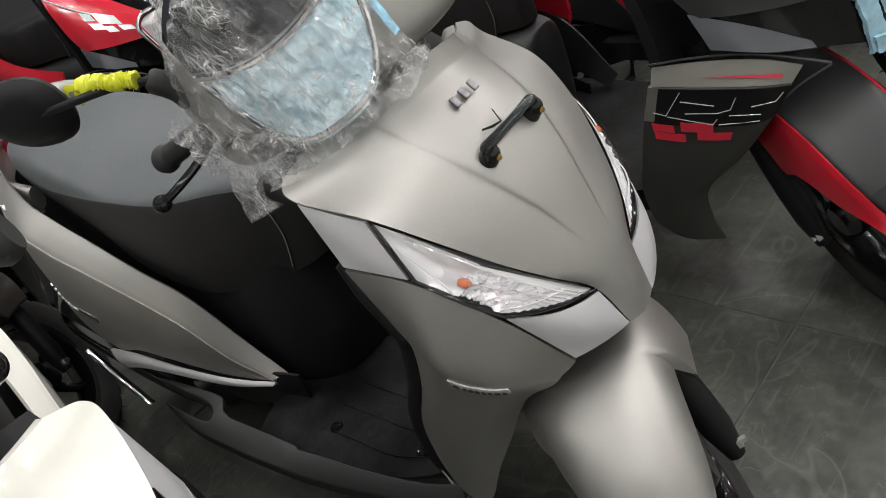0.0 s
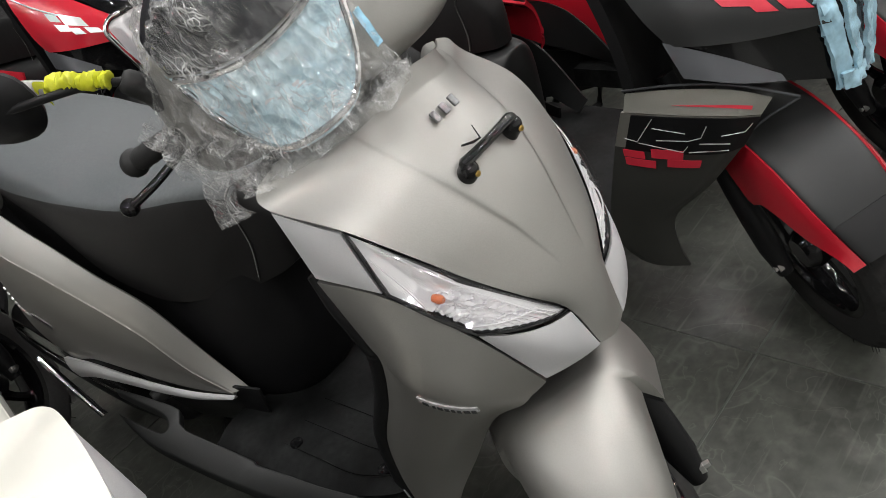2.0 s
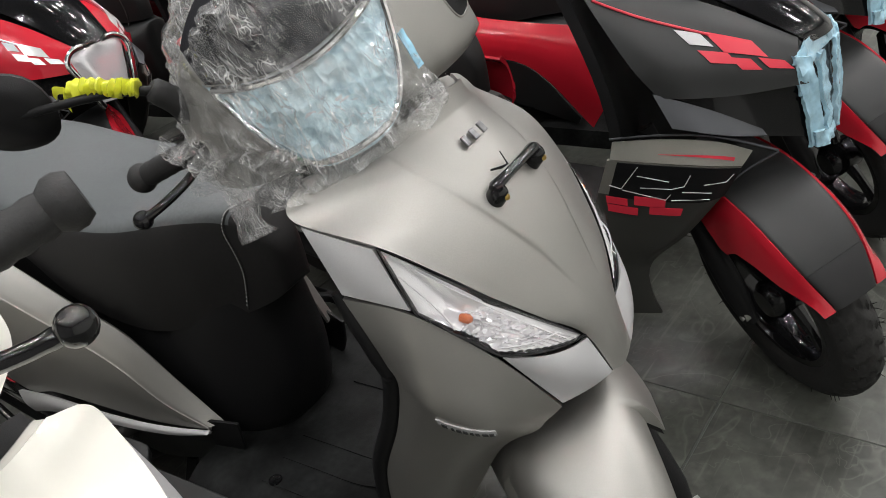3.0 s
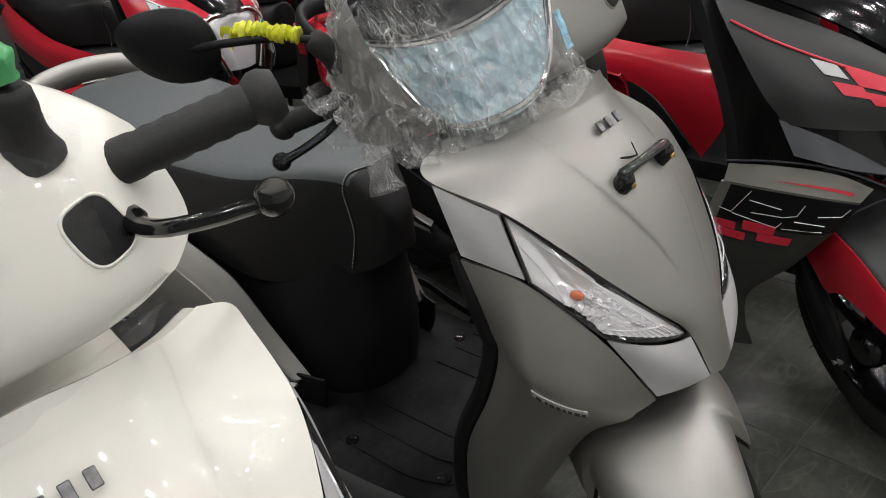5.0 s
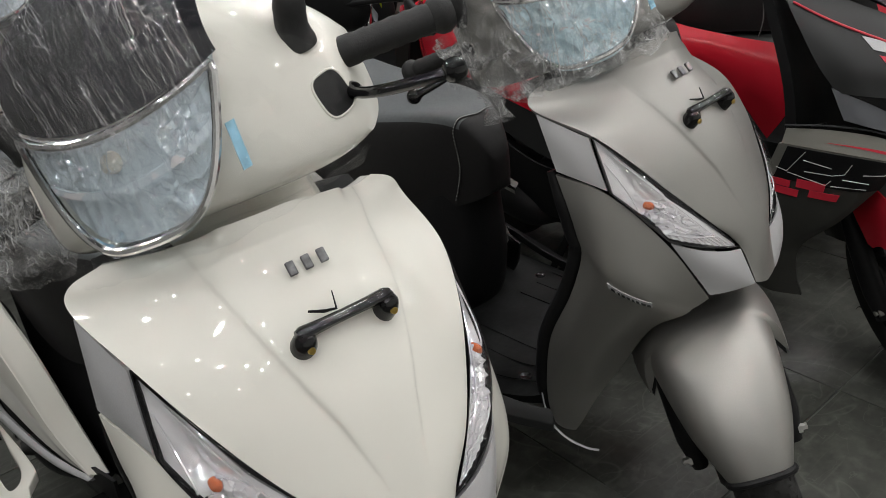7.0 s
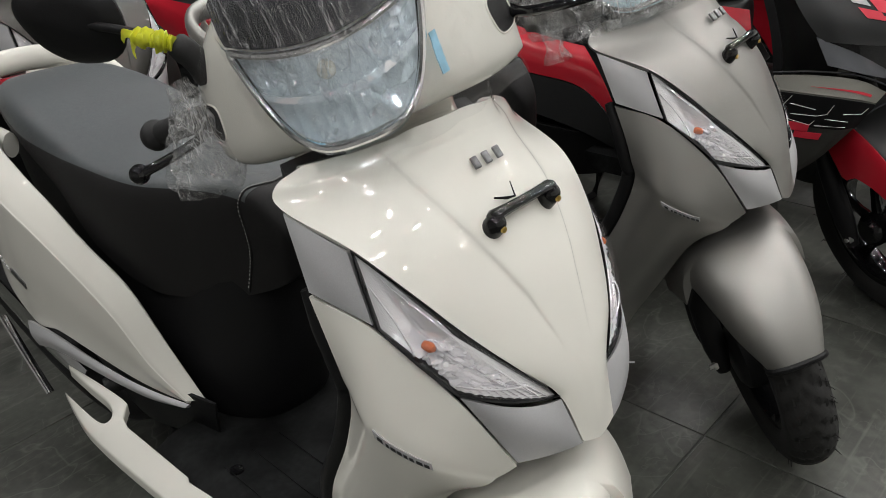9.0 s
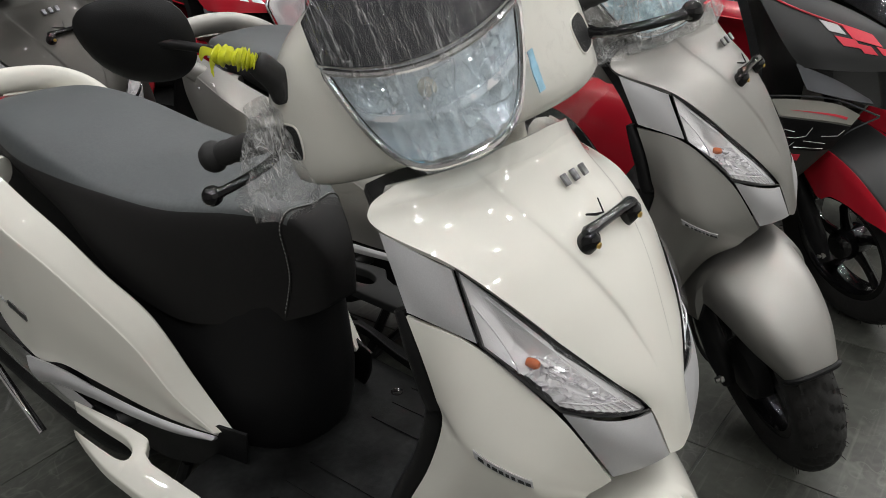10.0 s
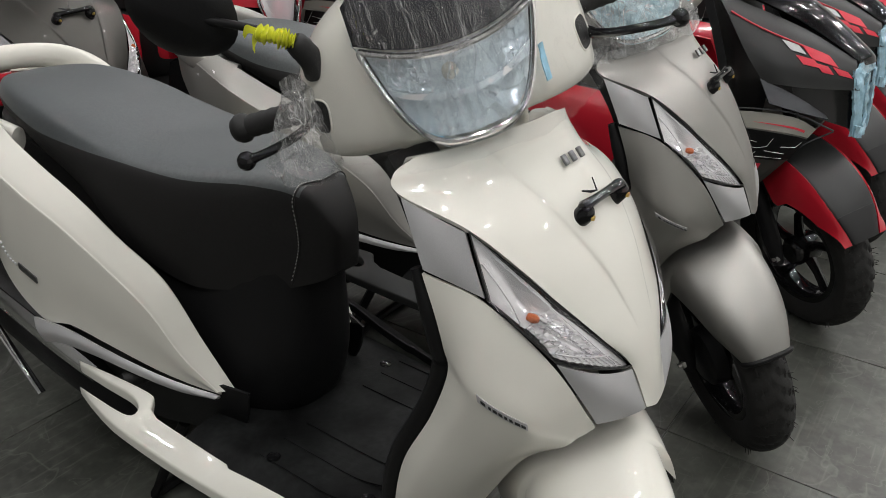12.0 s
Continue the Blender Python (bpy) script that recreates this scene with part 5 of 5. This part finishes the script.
        ap = [[(0.207, 0.223, 0.632), (0.200, 0.14, 0.642), (0.185, 0.048, 0.640), (0.150, 0.0, 0.612)],
              [(0.216, 0.226, 0.602), (0.214, 0.14, 0.604), (0.199, 0.05, 0.602), (0.166, 0.012, 0.590)]]
        ag = net(ap, 8, 24)
        part("ledge", shell("ledge", fl(ag), 0.006, M_OLIVE, deep), sc, "satin olive-grey ledge")
        num = [[(0.2155, 0.232, 0.600), (0.2135, 0.14, 0.602), (0.1985, 0.05, 0.600), (0.1655, 0.013, 0.588)],
               [(0.205, 0.262, 0.525), (0.206, 0.165, 0.525), (0.190, 0.08, 0.525), (0.167, 0.045, 0.530)]]
        ng = net(num, 12, 30)
        box = part("number_panel", shell("number_panel", fl(ng), 0.006, M_OLIVE, deep), sc, "olive-edged panel with silver outlined numerals")
        low = [num[1], [(0.194, 0.292, 0.43), (0.198, 0.215, 0.43), (0.184, 0.145, 0.43), (0.165, 0.112, 0.44)], [(0.181, 0.316, 0.345), (0.185, 0.265, 0.345), (0.175, 0.218, 0.35), (0.163, 0.186, 0.36)],
               [(0.171, 0.31, 0.27), (0.173, 0.28, 0.265), (0.166, 0.236, 0.27), (0.155, 0.194, 0.285)], [(0.162, 0.28, 0.232), (0.163, 0.25, 0.228), (0.160, 0.22, 0.23), (0.153, 0.178, 0.236)]]
        low_g = net(low[:2], 12, 20)
        # same paint as the ledge above, with the shade put into its colour
        lg = part("lower_panel", shell("lower_panel", fl(net(low, 24, 20)), 0.006, M_OLIVEDIM, deep), sc, "olive-grey lower panel with its shade in the colour")
        strokes = {"1": [[(0.22, 0.05), (0.15, 0.75), (0.065, 0.69)]],
                   "2": [[(0.23, 0.31), (0.435, 0.41)], [(0.545, 0.19), (0.53, 0.52), (0.46, 0.62), (0.27, 0.65)], [(0.16, 0.78), (0.445, 0.95), (0.465, 0.78)]],
                   "5": [[(0.925, 0.14), (0.88, 0.40), (0.655, 0.46)], [(0.53, 0.69), (0.755, 0.72)], [(0.48, 0.95), (0.77, 0.93)]]}
        field = [[fl(on_net(ng, u, v, 0.0025)) for u in np.linspace(0.075, 1.0, 30)] for v in np.linspace(0.02, 1.0, 12)]
        part("number_field", shell("number_field", np.array(field), 0.0015, M_BLACK, deep), box, "black field behind the numerals")
        wedge = [[fl(on_net(ag, u, 0.62 + k * 0.16 * (u - 0.3), 0.0022)) for u in np.linspace(0.34, 0.86, 10)] for k in (-1, 1)]
        part("wedge_mark", shell("wedge_mark", np.array(wedge), 0.0008, M_REDMARK, deep), sc, "thin red wedge sticker")
        for sign in strokes.values():
            for line in sign:
                pts = [fl(on_net(ng, u if sx < 0 else 1 - u, v * 0.94 + 0.03, 0.0045)) for u, v in line]
                part("numeral", tube("numeral", np.vstack([spline(pts[k:k + 2], 5)[: 5 if k == len(pts) - 2 else 4] for k in range(len(pts) - 1)]), 0.0009, M_MARK, 6), box)
        for u0, u1, v0, v1 in ((0.06, 0.205, 0.01, 0.17), (0.24, 0.44, -0.08, 0.12), (0.085, 0.30, 0.19, 0.36), (0.37, 0.585, 0.13, 0.30)):
            q = [[fl(on_net(low_g, u + 0.12 * (vv - v0), vv, 0.004)) for u in np.linspace(u0, u1, 8)] for vv in np.linspace(v0, v1, 4)]
            part("chequer", shell("chequer", np.array(q), 0.001, mark if mark is not M_MARK else M_REDMARK, deep), lg, "red chequer")
        edge = spline(fl([(0.209, 0.226, 0.638), (0.201, 0.14, 0.650), (0.187, 0.048, 0.650), (0.140, -0.038, 0.612)]), 24)
        part("edge_trim", tube("edge_trim", edge, 0.0022, M_BLADE, 8), sc)
        strut = spline(fl([(0.140, -0.038, 0.610), (0.158, 0.005, 0.582), (0.168, 0.03, 0.560)]), 8)
        part("edge_trim", tube("edge_trim", strut, 0.0022, M_BLADE, 8), sc)
    # centre: visor, headlight, inner shield
    vis = []
    for y, z, w, h in ((0.36, 0.975, 0.150, 0.030), (0.26, 0.965, 0.130, 0.040), (0.14, 0.915, 0.102, 0.035), (0.05, 0.86, 0.08, 0.026), (-0.03, 0.802, 0.060, 0.014), (-0.045, 0.785, 0.05, 0.006)):
        vis.append([(w * s, y - 0.012 - 0.02 * (1 - s * s), (z + h * (1 - s * s)) * 0.84 + 0.100) for s in np.linspace(-1, 1, 9)])
    part("visor", shell("visor", net(vis, 28, 28), 0.006, M_GLOSSBLACK, (0, 0.3, 0.6)), sc, "gloss black visor")
    beak = [[(w * s, y - 0.02 * (1 - s * s), z) for s in np.linspace(-1, 1, 7)] for y, z, w in ((-0.046, 0.772, 0.060), (-0.052, 0.745, 0.085), (-0.058, 0.71, 0.082), (-0.066, 0.65, 0.062), (-0.068, 0.60, 0.05))]
    hl = new("headlight")
    hl.parent = sc
    hl["label"] = "headlight with peeling blue protective film" if filmed else "clear headlight with chrome reflector"
    bg = net(beak, 20, 20)
    part("reflector", shell("reflector", bg + V(0, 0.006, 0), 0.004, M_REFLECT if not filmed else M_GLOSSBLACK, deep), hl)
    part("lens", film("lens", bg - V(0, 0.004, 0), M_LENS), hl, "clear lens")
    for sx in (-1, 1):
        if filmed:
            for nm, ctl in (("film_band", [[(0.0, -0.062, 0.775), (0.05, -0.058, 0.770), (0.094, -0.050, 0.752)], [(0.0, -0.074, 0.745), (0.05, -0.070, 0.738), (0.098, -0.062, 0.722)]]),
                            ("film_band", [[(0.100, -0.050, 0.755), (0.096, -0.060, 0.70), (0.080, -0.070, 0.64), (0.066, -0.072, 0.585)], [(0.072, -0.068, 0.745), (0.066, -0.078, 0.69), (0.052, -0.084, 0.64), (0.040, -0.086, 0.580)]]),
                            ("film_band", [[(0.052, -0.074, 0.742), (0.044, -0.080, 0.69), (0.036, -0.085, 0.64), (0.030, -0.087, 0.595)], [(0.026, -0.076, 0.742), (0.018, -0.082, 0.69), (0.012, -0.087, 0.64), (0.008, -0.089, 0.595)]]),
                            ("film_band", [[(0.068, -0.073, 0.614), (0.036, -0.085, 0.608), (0.010, -0.089, 0.612)], [(0.058, -0.074, 0.583), (0.034, -0.086, 0.576), (0.012, -0.090, 0.580)]])):
                g = crumpled(flip(net(ctl, 10, 26), sx), 0.004, 45, 3)
                part(nm, shell(nm, g, 0.007, M_FILMSOLID, deep), hl, "pale blue protective film")
        else:
            c = spline(flip([(0.02, -0.064, 0.765), (0.070, -0.054, 0.760), (0.098, -0.058, 0.735), (0.090, -0.068, 0.69), (0.070, -0.078, 0.63), (0.056, -0.080, 0.59)], sx), 40)
            part("light_bar", tube("light_bar", c, 0.009, M_CHROME, 10, 0.5, (0, 1, 0)), hl, "chrome light bar")
    inner = [[(-0.19, 0.33, 0.93), (0, 0.36, 0.95), (0.19, 0.33, 0.93)], [(-0.20, 0.24, 0.70), (0, 0.28, 0.70), (0.20, 0.24, 0.70)], [(-0.19, 0.235, 0.5), (0, 0.27, 0.5), (0.19, 0.235, 0.5)], [(-0.16, 0.28, 0.33), (0, 0.32, 0.34), (0.16, 0.28, 0.33)]]
    part("leg_shield", shell("leg_shield", net(inner, 20, 20), 0.02, M_BLACK, (0, 0, 0.6)), sc, "black inner leg shield")
    board = [[(hw * s, y, 0.345) for s in np.linspace(-1, 1, 7)] for y, hw in ((0.27, 0.15), (0.36, 0.19), (0.5, 0.21), (0.72, 0.215))]
    part("footboard", shell("footboard", net(board, 16, 20), 0.05, M_FOOT, (0, 0.5, 0)), sc, "black footboard")
    rear_half(sc, paint, M_OLIVE, M_SEATSIDE, M_SEATSIDE, M_BLACK, "black vinyl seat with red stitching", body)
    # front wheel, two-tone mudguard, fork
    st = Matrix.Translation((0, 0, 0.238)) @ Matrix.Rotation(-radians(37), 4, Vector((0, math.sin(radians(26)), math.cos(radians(26))))) @ Matrix.Translation((0, 0, -0.238))
    add_wheel(sc, (0, -0.012, 0.234), st)
    hub = V(0, -0.012, 0.234)
    g = mud_arc(0.262, 36, 124, (0.040, 0.062, 0.067, 0.067, 0.064), (0.006, 0.008, 0.009, 0.010, 0.010), 60, 25, hub, 1.6, 0.088)
    fd = part("front_fender", shell("front_fender", g[11:], 0.005, M_FENDER, hub), sc, "dark grey and red mudguard", st)
    part("fender_tip", shell("fender_tip", g[:12] + V(0, -0.001, 0.0005), 0.006, M_FENDERTIP, hub), fd, "darker satin mudguard tip")
    for sx in (-1, 1):
        e = g[:50, 0 if sx < 0 else -1]
        drop = np.interp(np.linspace(36, 109, 50), (36, 41, 54, 67, 82, 90, 96, 103, 109), (0.002, 0.008, 0.045, 0.066, 0.096, 0.128, 0.132, 0.100, 0.055))
        rad = e - hub
        rad[:, 0] = 0
        rad /= np.linalg.norm(rad, axis=1, keepdims=True)
        rows = [e + rad * (0.0025 - drop * k)[:, None] + V(sx * (0.003 + 0.022 * k ** 0.6), 0, 0) for k in np.linspace(0, 1, 9)]
        part("fender_side", shell("fender_side", np.stack(rows), 0.004, M_RED, hub), fd, "gloss red mudguard side")
        rk = V(0, math.sin(radians(26)), math.cos(radians(26)))
        base = V(sx * 0.082, -0.015, 0.215)
        part("fork_leg", tube("fork_leg", spline([base, base + 0.45 * rk], 8), [0.015, 0.024, 0.024, 0.022, 0.018, 0.018, 0.018, 0.018], M_BLACK, 12), sc, "", st)
        part("axle_nut", lathe("axle_nut", [(sx * 0.085, 0.0), (sx * 0.085, 0.012), (sx * 0.094, 0.012), (sx * 0.094, 0.006), (sx * 0.1, 0.006), (sx * 0.1, 0)], M_STEEL, (0, -0.012, 0.236), "x", 6), sc, "bright steel nut", st)
        part("grip", tube("grip", spline([(sx * 0.17, 0.40, 1.0), (sx * 0.25, 0.42, 1.0), (sx * 0.33, 0.45, 0.99)], 12), 0.018, M_RUBBER, 12), sc, "black rubber grip")
        part("brake_lever", tube("brake_lever", spline([(sx * 0.15, 0.35, 1.0), (sx * 0.22, 0.33, 1.0), (sx * 0.30, 0.35, 0.995)], 12), 0.007, M_GLOSSBLACK, 8), sc, "black brake lever")
    head = [[(x, 0.40 + hy * c, 1.0 + hz * s) for c, s in sup(20, 2.6)] for x, hy, hz in ((-0.19, 0.035, 0.03), (-0.15, 0.06, 0.045), (-0.08, 0.085, 0.055), (0, 0.09, 0.06), (0.08, 0.085, 0.055), (0.15, 0.06, 0.045), (0.19, 0.035, 0.03))]
    part("handlebar_cowl", loft("handlebar_cowl", head, M_BLACK), sc, "black handlebar cowl")
    return sc


# ---------------- the room ----------------
def slate():
    m = mat("dark_slate_tile", (0.062, 0.065, 0.056), 0.38, stain=0.42, stain_scale=2.6, grain=0.16, grain_scale=55, rough_var=0.10, bump=0.25, bump_scale=25)
    nt = m.node_tree
    bs = nt.nodes["Principled BSDF"]
    base = bs.inputs["Base Color"].links[0].from_socket
    geo = nt.nodes.new("ShaderNodeNewGeometry")
    info = nt.nodes.new("ShaderNodeObjectInfo")
    shift = nt.nodes.new("ShaderNodeVectorMath")
    shift.operation = "MULTIPLY_ADD"
    shift.inputs[1].default_value = (1, 1, 1)
    nt.links.new(geo.outputs["Position"], shift.inputs[0])
    nt.links.new(info.outputs["Random"], shift.inputs[2])
    last = base
    # pale veins and scratches of two widths
    for scale, width, amount, bend in ((3.2, 0.008, 0.40, 0.7), (9.0, 0.006, 0.40, 0.4), (1.4, 0.05, 0.25, 1.4)):
        n = nt.nodes.new("ShaderNodeTexNoise")
        n.inputs["Scale"].default_value, n.inputs["Detail"].default_value, n.inputs["Distortion"].default_value = scale, 3.0, bend
        nt.links.new(shift.outputs[0], n.inputs["Vector"])
        d = nt.nodes.new("ShaderNodeMath")
        d.operation = "SUBTRACT"
        d.inputs[1].default_value = 0.5
        nt.links.new(n.outputs["Fac"], d.inputs[0])
        a = nt.nodes.new("ShaderNodeMath")
        a.operation = "ABSOLUTE"
        nt.links.new(d.outputs[0], a.inputs[0])
        r = nt.nodes.new("ShaderNodeMapRange")
        r.inputs["From Min"].default_value, r.inputs["From Max"].default_value = 0.0, width
        r.inputs["To Min"].default_value, r.inputs["To Max"].default_value = amount, 0.0
        nt.links.new(a.outputs[0], r.inputs["Value"])
        mx = nt.nodes.new("ShaderNodeMix")
        mx.data_type = "RGBA"
        nt.links.new(r.outputs["Result"], mx.inputs["Factor"])
        nt.links.new(last, mx.inputs["A"])
        mx.inputs["B"].default_value = (0.16, 0.165, 0.145, 1)
        last = mx.outputs["Result"]
    # dust and fine scratches in two directions
    for turn, stretch, low, high, amount in ((0.5, (4, 70, 1), 0.60, 0.78, 0.5), (2.2, (5, 90, 1), 0.62, 0.80, 0.45), (0.0, (26, 26, 26), 0.52, 0.75, 0.35)):
        mp = nt.nodes.new("ShaderNodeMapping")
        mp.inputs["Rotation"].default_value = (0, 0, turn)
        mp.inputs["Scale"].default_value = stretch
        nt.links.new(shift.outputs[0], mp.inputs["Vector"])
        n = nt.nodes.new("ShaderNodeTexNoise")
        n.inputs["Scale"].default_value, n.inputs["Detail"].default_value = 1.0, 5.0
        nt.links.new(mp.outputs["Vector"], n.inputs["Vector"])
        r = nt.nodes.new("ShaderNodeMapRange")
        r.inputs["From Min"].default_value, r.inputs["From Max"].default_value = low, high
        r.inputs["To Min"].default_value, r.inputs["To Max"].default_value = 0.0, amount
        nt.links.new(n.outputs["Fac"], r.inputs["Value"])
        mx = nt.nodes.new("ShaderNodeMix")
        mx.data_type = "RGBA"
        nt.links.new(r.outputs["Result"], mx.inputs["Factor"])
        nt.links.new(last, mx.inputs["A"])
        mx.inputs["B"].default_value = (0.19, 0.19, 0.17, 1)
        last = mx.outputs["Result"]
    nt.links.new(last, bs.inputs["Base Color"])
    return m


M_FLOOR = slate()
# wall tones are chosen for how much light they throw back
M_WALL = mat("painted_wall", (0.05, 0.05, 0.05), 0.7, stain=0.05)
M_BOUNCEWALL = mat("pale_bounce_wall", (0.78, 0.78, 0.75), 0.7, stain=0.05)
M_HALFBOUNCE = mat("grey_bounce_wall", (0.30, 0.30, 0.29), 0.7, stain=0.05)
M_CEIL = mat("ceiling_board", (0.06, 0.06, 0.06), 0.8)
M_GROUT = mat("pale_tile_joint", (0.10, 0.105, 0.095), 0.7, stain=0.3, stain_scale=20)
floor = tagged(new("floor", block("floor", (9.6, 8.4, 0.1), (1.172, 1.313, -0.053), M_GROUT, 0)), "dark green-grey stone tile floor", "floor", kind="structure")
# unseen walls: pale south and east brighten the scooters, grey west a little
for nm, size, at in (("wall_north", (9.6, 0.2, CEIL), (1.172, 5.613, CEIL / 2)), ("wall_south", (9.6, 0.2, CEIL), (1.172, -2.987, CEIL / 2)), ("wall_east", (0.2, 8.8, CEIL), (6.072, 1.313, CEIL / 2)), ("wall_west", (0.2, 8.8, CEIL), (-3.728, 1.313, CEIL / 2))):
    tagged(new(nm, block(nm, size, at, {"wall_south": M_BOUNCEWALL, "wall_east": M_BOUNCEWALL, "wall_west": M_HALFBOUNCE}.get(nm, M_WALL), 0)), "plain closing wall, its tone set for bounced light", "wall", kind="structure")
tagged(new("ceiling", block("ceiling", (10.0, 8.8, 0.1), (1.172, 1.313, CEIL + 0.05), M_CEIL, 0)), "plain grey showroom ceiling", "ceiling", kind="structure")
M_CANS = mat("lamp_ring", (0.4, 0.06, 0.06), 0.5)
M_LED = glow("led_panel", (1.0, 0.985, 0.975), 350.0)
lamp_disc = lathe("diffuser", [(0.0, 0.0), (0.0, 0.028), (0.003, 0.029)], M_LED, (0, 0, -0.012), "z", 12)
lamp_can = lathe("ring", [(0.0, 0.030), (-0.013, 0.031), (-0.013, 0.038), (0.0, 0.040)], M_CANS, (0, 0, 0), "z", 16)
rng = np.random.default_rng(5)
# unseen lamps; the columns furthest east are added to brighten right-hand sides
for i in range(14):
    for j in range(12):
        dx, dy, keep, size = rng.uniform(-0.17, 0.17), rng.uniform(-0.15, 0.15), rng.uniform(), rng.choice((0.8, 0.9, 1.0, 1.2, 1.6))
        lx, ly = -2.6 + 0.56 * i + dx, -2.2 + 0.50 * j + dy
        # fewer over the middle of the aisle and over the seats, to dim mudguards and gaps
        if keep < (0.94 if -1.9 < ly < -0.85 and -1.1 < lx < 0.7 else 0.60 if 0.2 < ly < 1.6 and lx < 0.1 else 0.24):
            continue
        ob = new("ceiling_light")
        part("diffuser", lamp_disc, ob, "glowing white diffuser")
        part("ring", lamp_can, ob)
        ob.matrix_basis = Matrix.Translation((lx, ly, CEIL)) @ Matrix.Diagonal((size, size, 1, 1))
        tagged(ob, "round surface-mounted downlight on the ceiling", "lamp", "ceiling downlights")

# ---------------- the scooters ----------------
silver = commuter_scooter("scooter", M_SILVER, M_STRIP, 49.5, "matte silver commuter scooter with plastic-wrapped headlight", 1, "bag")
silver.matrix_basis = pose(0, 0, 0, 0, 0, 3.5)
white = commuter_scooter("scooter", M_WHITE, M_STRIP, 47.2, "glossy white commuter scooter with plastic-wrapped headlight", 2, "head")
white.matrix_basis = pose(-0.751, -0.079, 0, 0, 1.47, -1.5)
scrap = new("plastic_scrap")
tagged(scrap, "small torn white plastic scrap caught at the silver scooter's tail", "packaging")
for k, (dx, dy, dz, w) in enumerate(((-0.06, -0.02, 0.05, 0.03), (-0.05, 0.05, 0.02, 0.035), (-0.02, 0.01, -0.045, 0.03))):
    p0 = V(-0.225, 1.285, 0.655)
    p = spline([p0, p0 + V(dx, dy, dz) * 0.5 + V(-0.01, 0, 0.01), p0 + V(dx, dy, dz)], 14)
    g = np.stack([p + V(0, s_ * w * 0.5, 0.3 * s_ * w) * np.linspace(0.5, 1, 14)[:, None] for s_ in np.linspace(-1, 1, 10)], 1)
    part("torn_sheet", shell("torn_sheet", crumpled(g, 0.007, 60, 20 + k), 0.0008, M_SCRAP, (0, 1.3, 0.6)), scrap)
beige = commuter_scooter("scooter", M_BEIGE, M_STRIP, 45, "grey-beige commuter scooter in the row behind", 3, "head")
beige.location = (-0.425, 1.50, 0)
sport = sport_scooter("scooter", M_RED, M_GUN, M_REDMARK, "dark grey and red sports scooter with blue film on headlight", True, 2)
sport.location = (0.66, 0.0, 0)
sport = sport_scooter("scooter", M_RED, M_GUN, M_REDMARK, "dark grey and red sports scooter with blue film on headlight")
sport.location = (1.265, 0.04, 0)
for x, y in ((1.87, 0.05), (2.48, 0.06)):
    copy_thing(sport, Matrix.Translation((x, y, 0)))
red_sport = sport_scooter("scooter", M_RED, M_RED, M_MARK, "gloss red sports scooter with silver chequers in the row behind", False)
red_sport.location = (0.50, 1.88, 0)
for x, y in ((1.15, 1.9), (1.8, 1.92)):
    copy_thing(sport, Matrix.Translation((x, y, 0)))

# ---------------- floor tiles ----------------
TILE = 0.6
tile_me = block("tile", (TILE - 0.004, TILE - 0.004, 0.012), (0, 0, -0.006), M_FLOOR, 0.0012, None, 1)
for i in range(-7, 9):
    for j in range(-5, 9):
        t = new("tile", tile_me)
        t.parent = floor
        t.matrix_basis = Matrix.Translation((0.548 + TILE * (i + 0.5), 0.082 + TILE * (j + 0.5), 0))
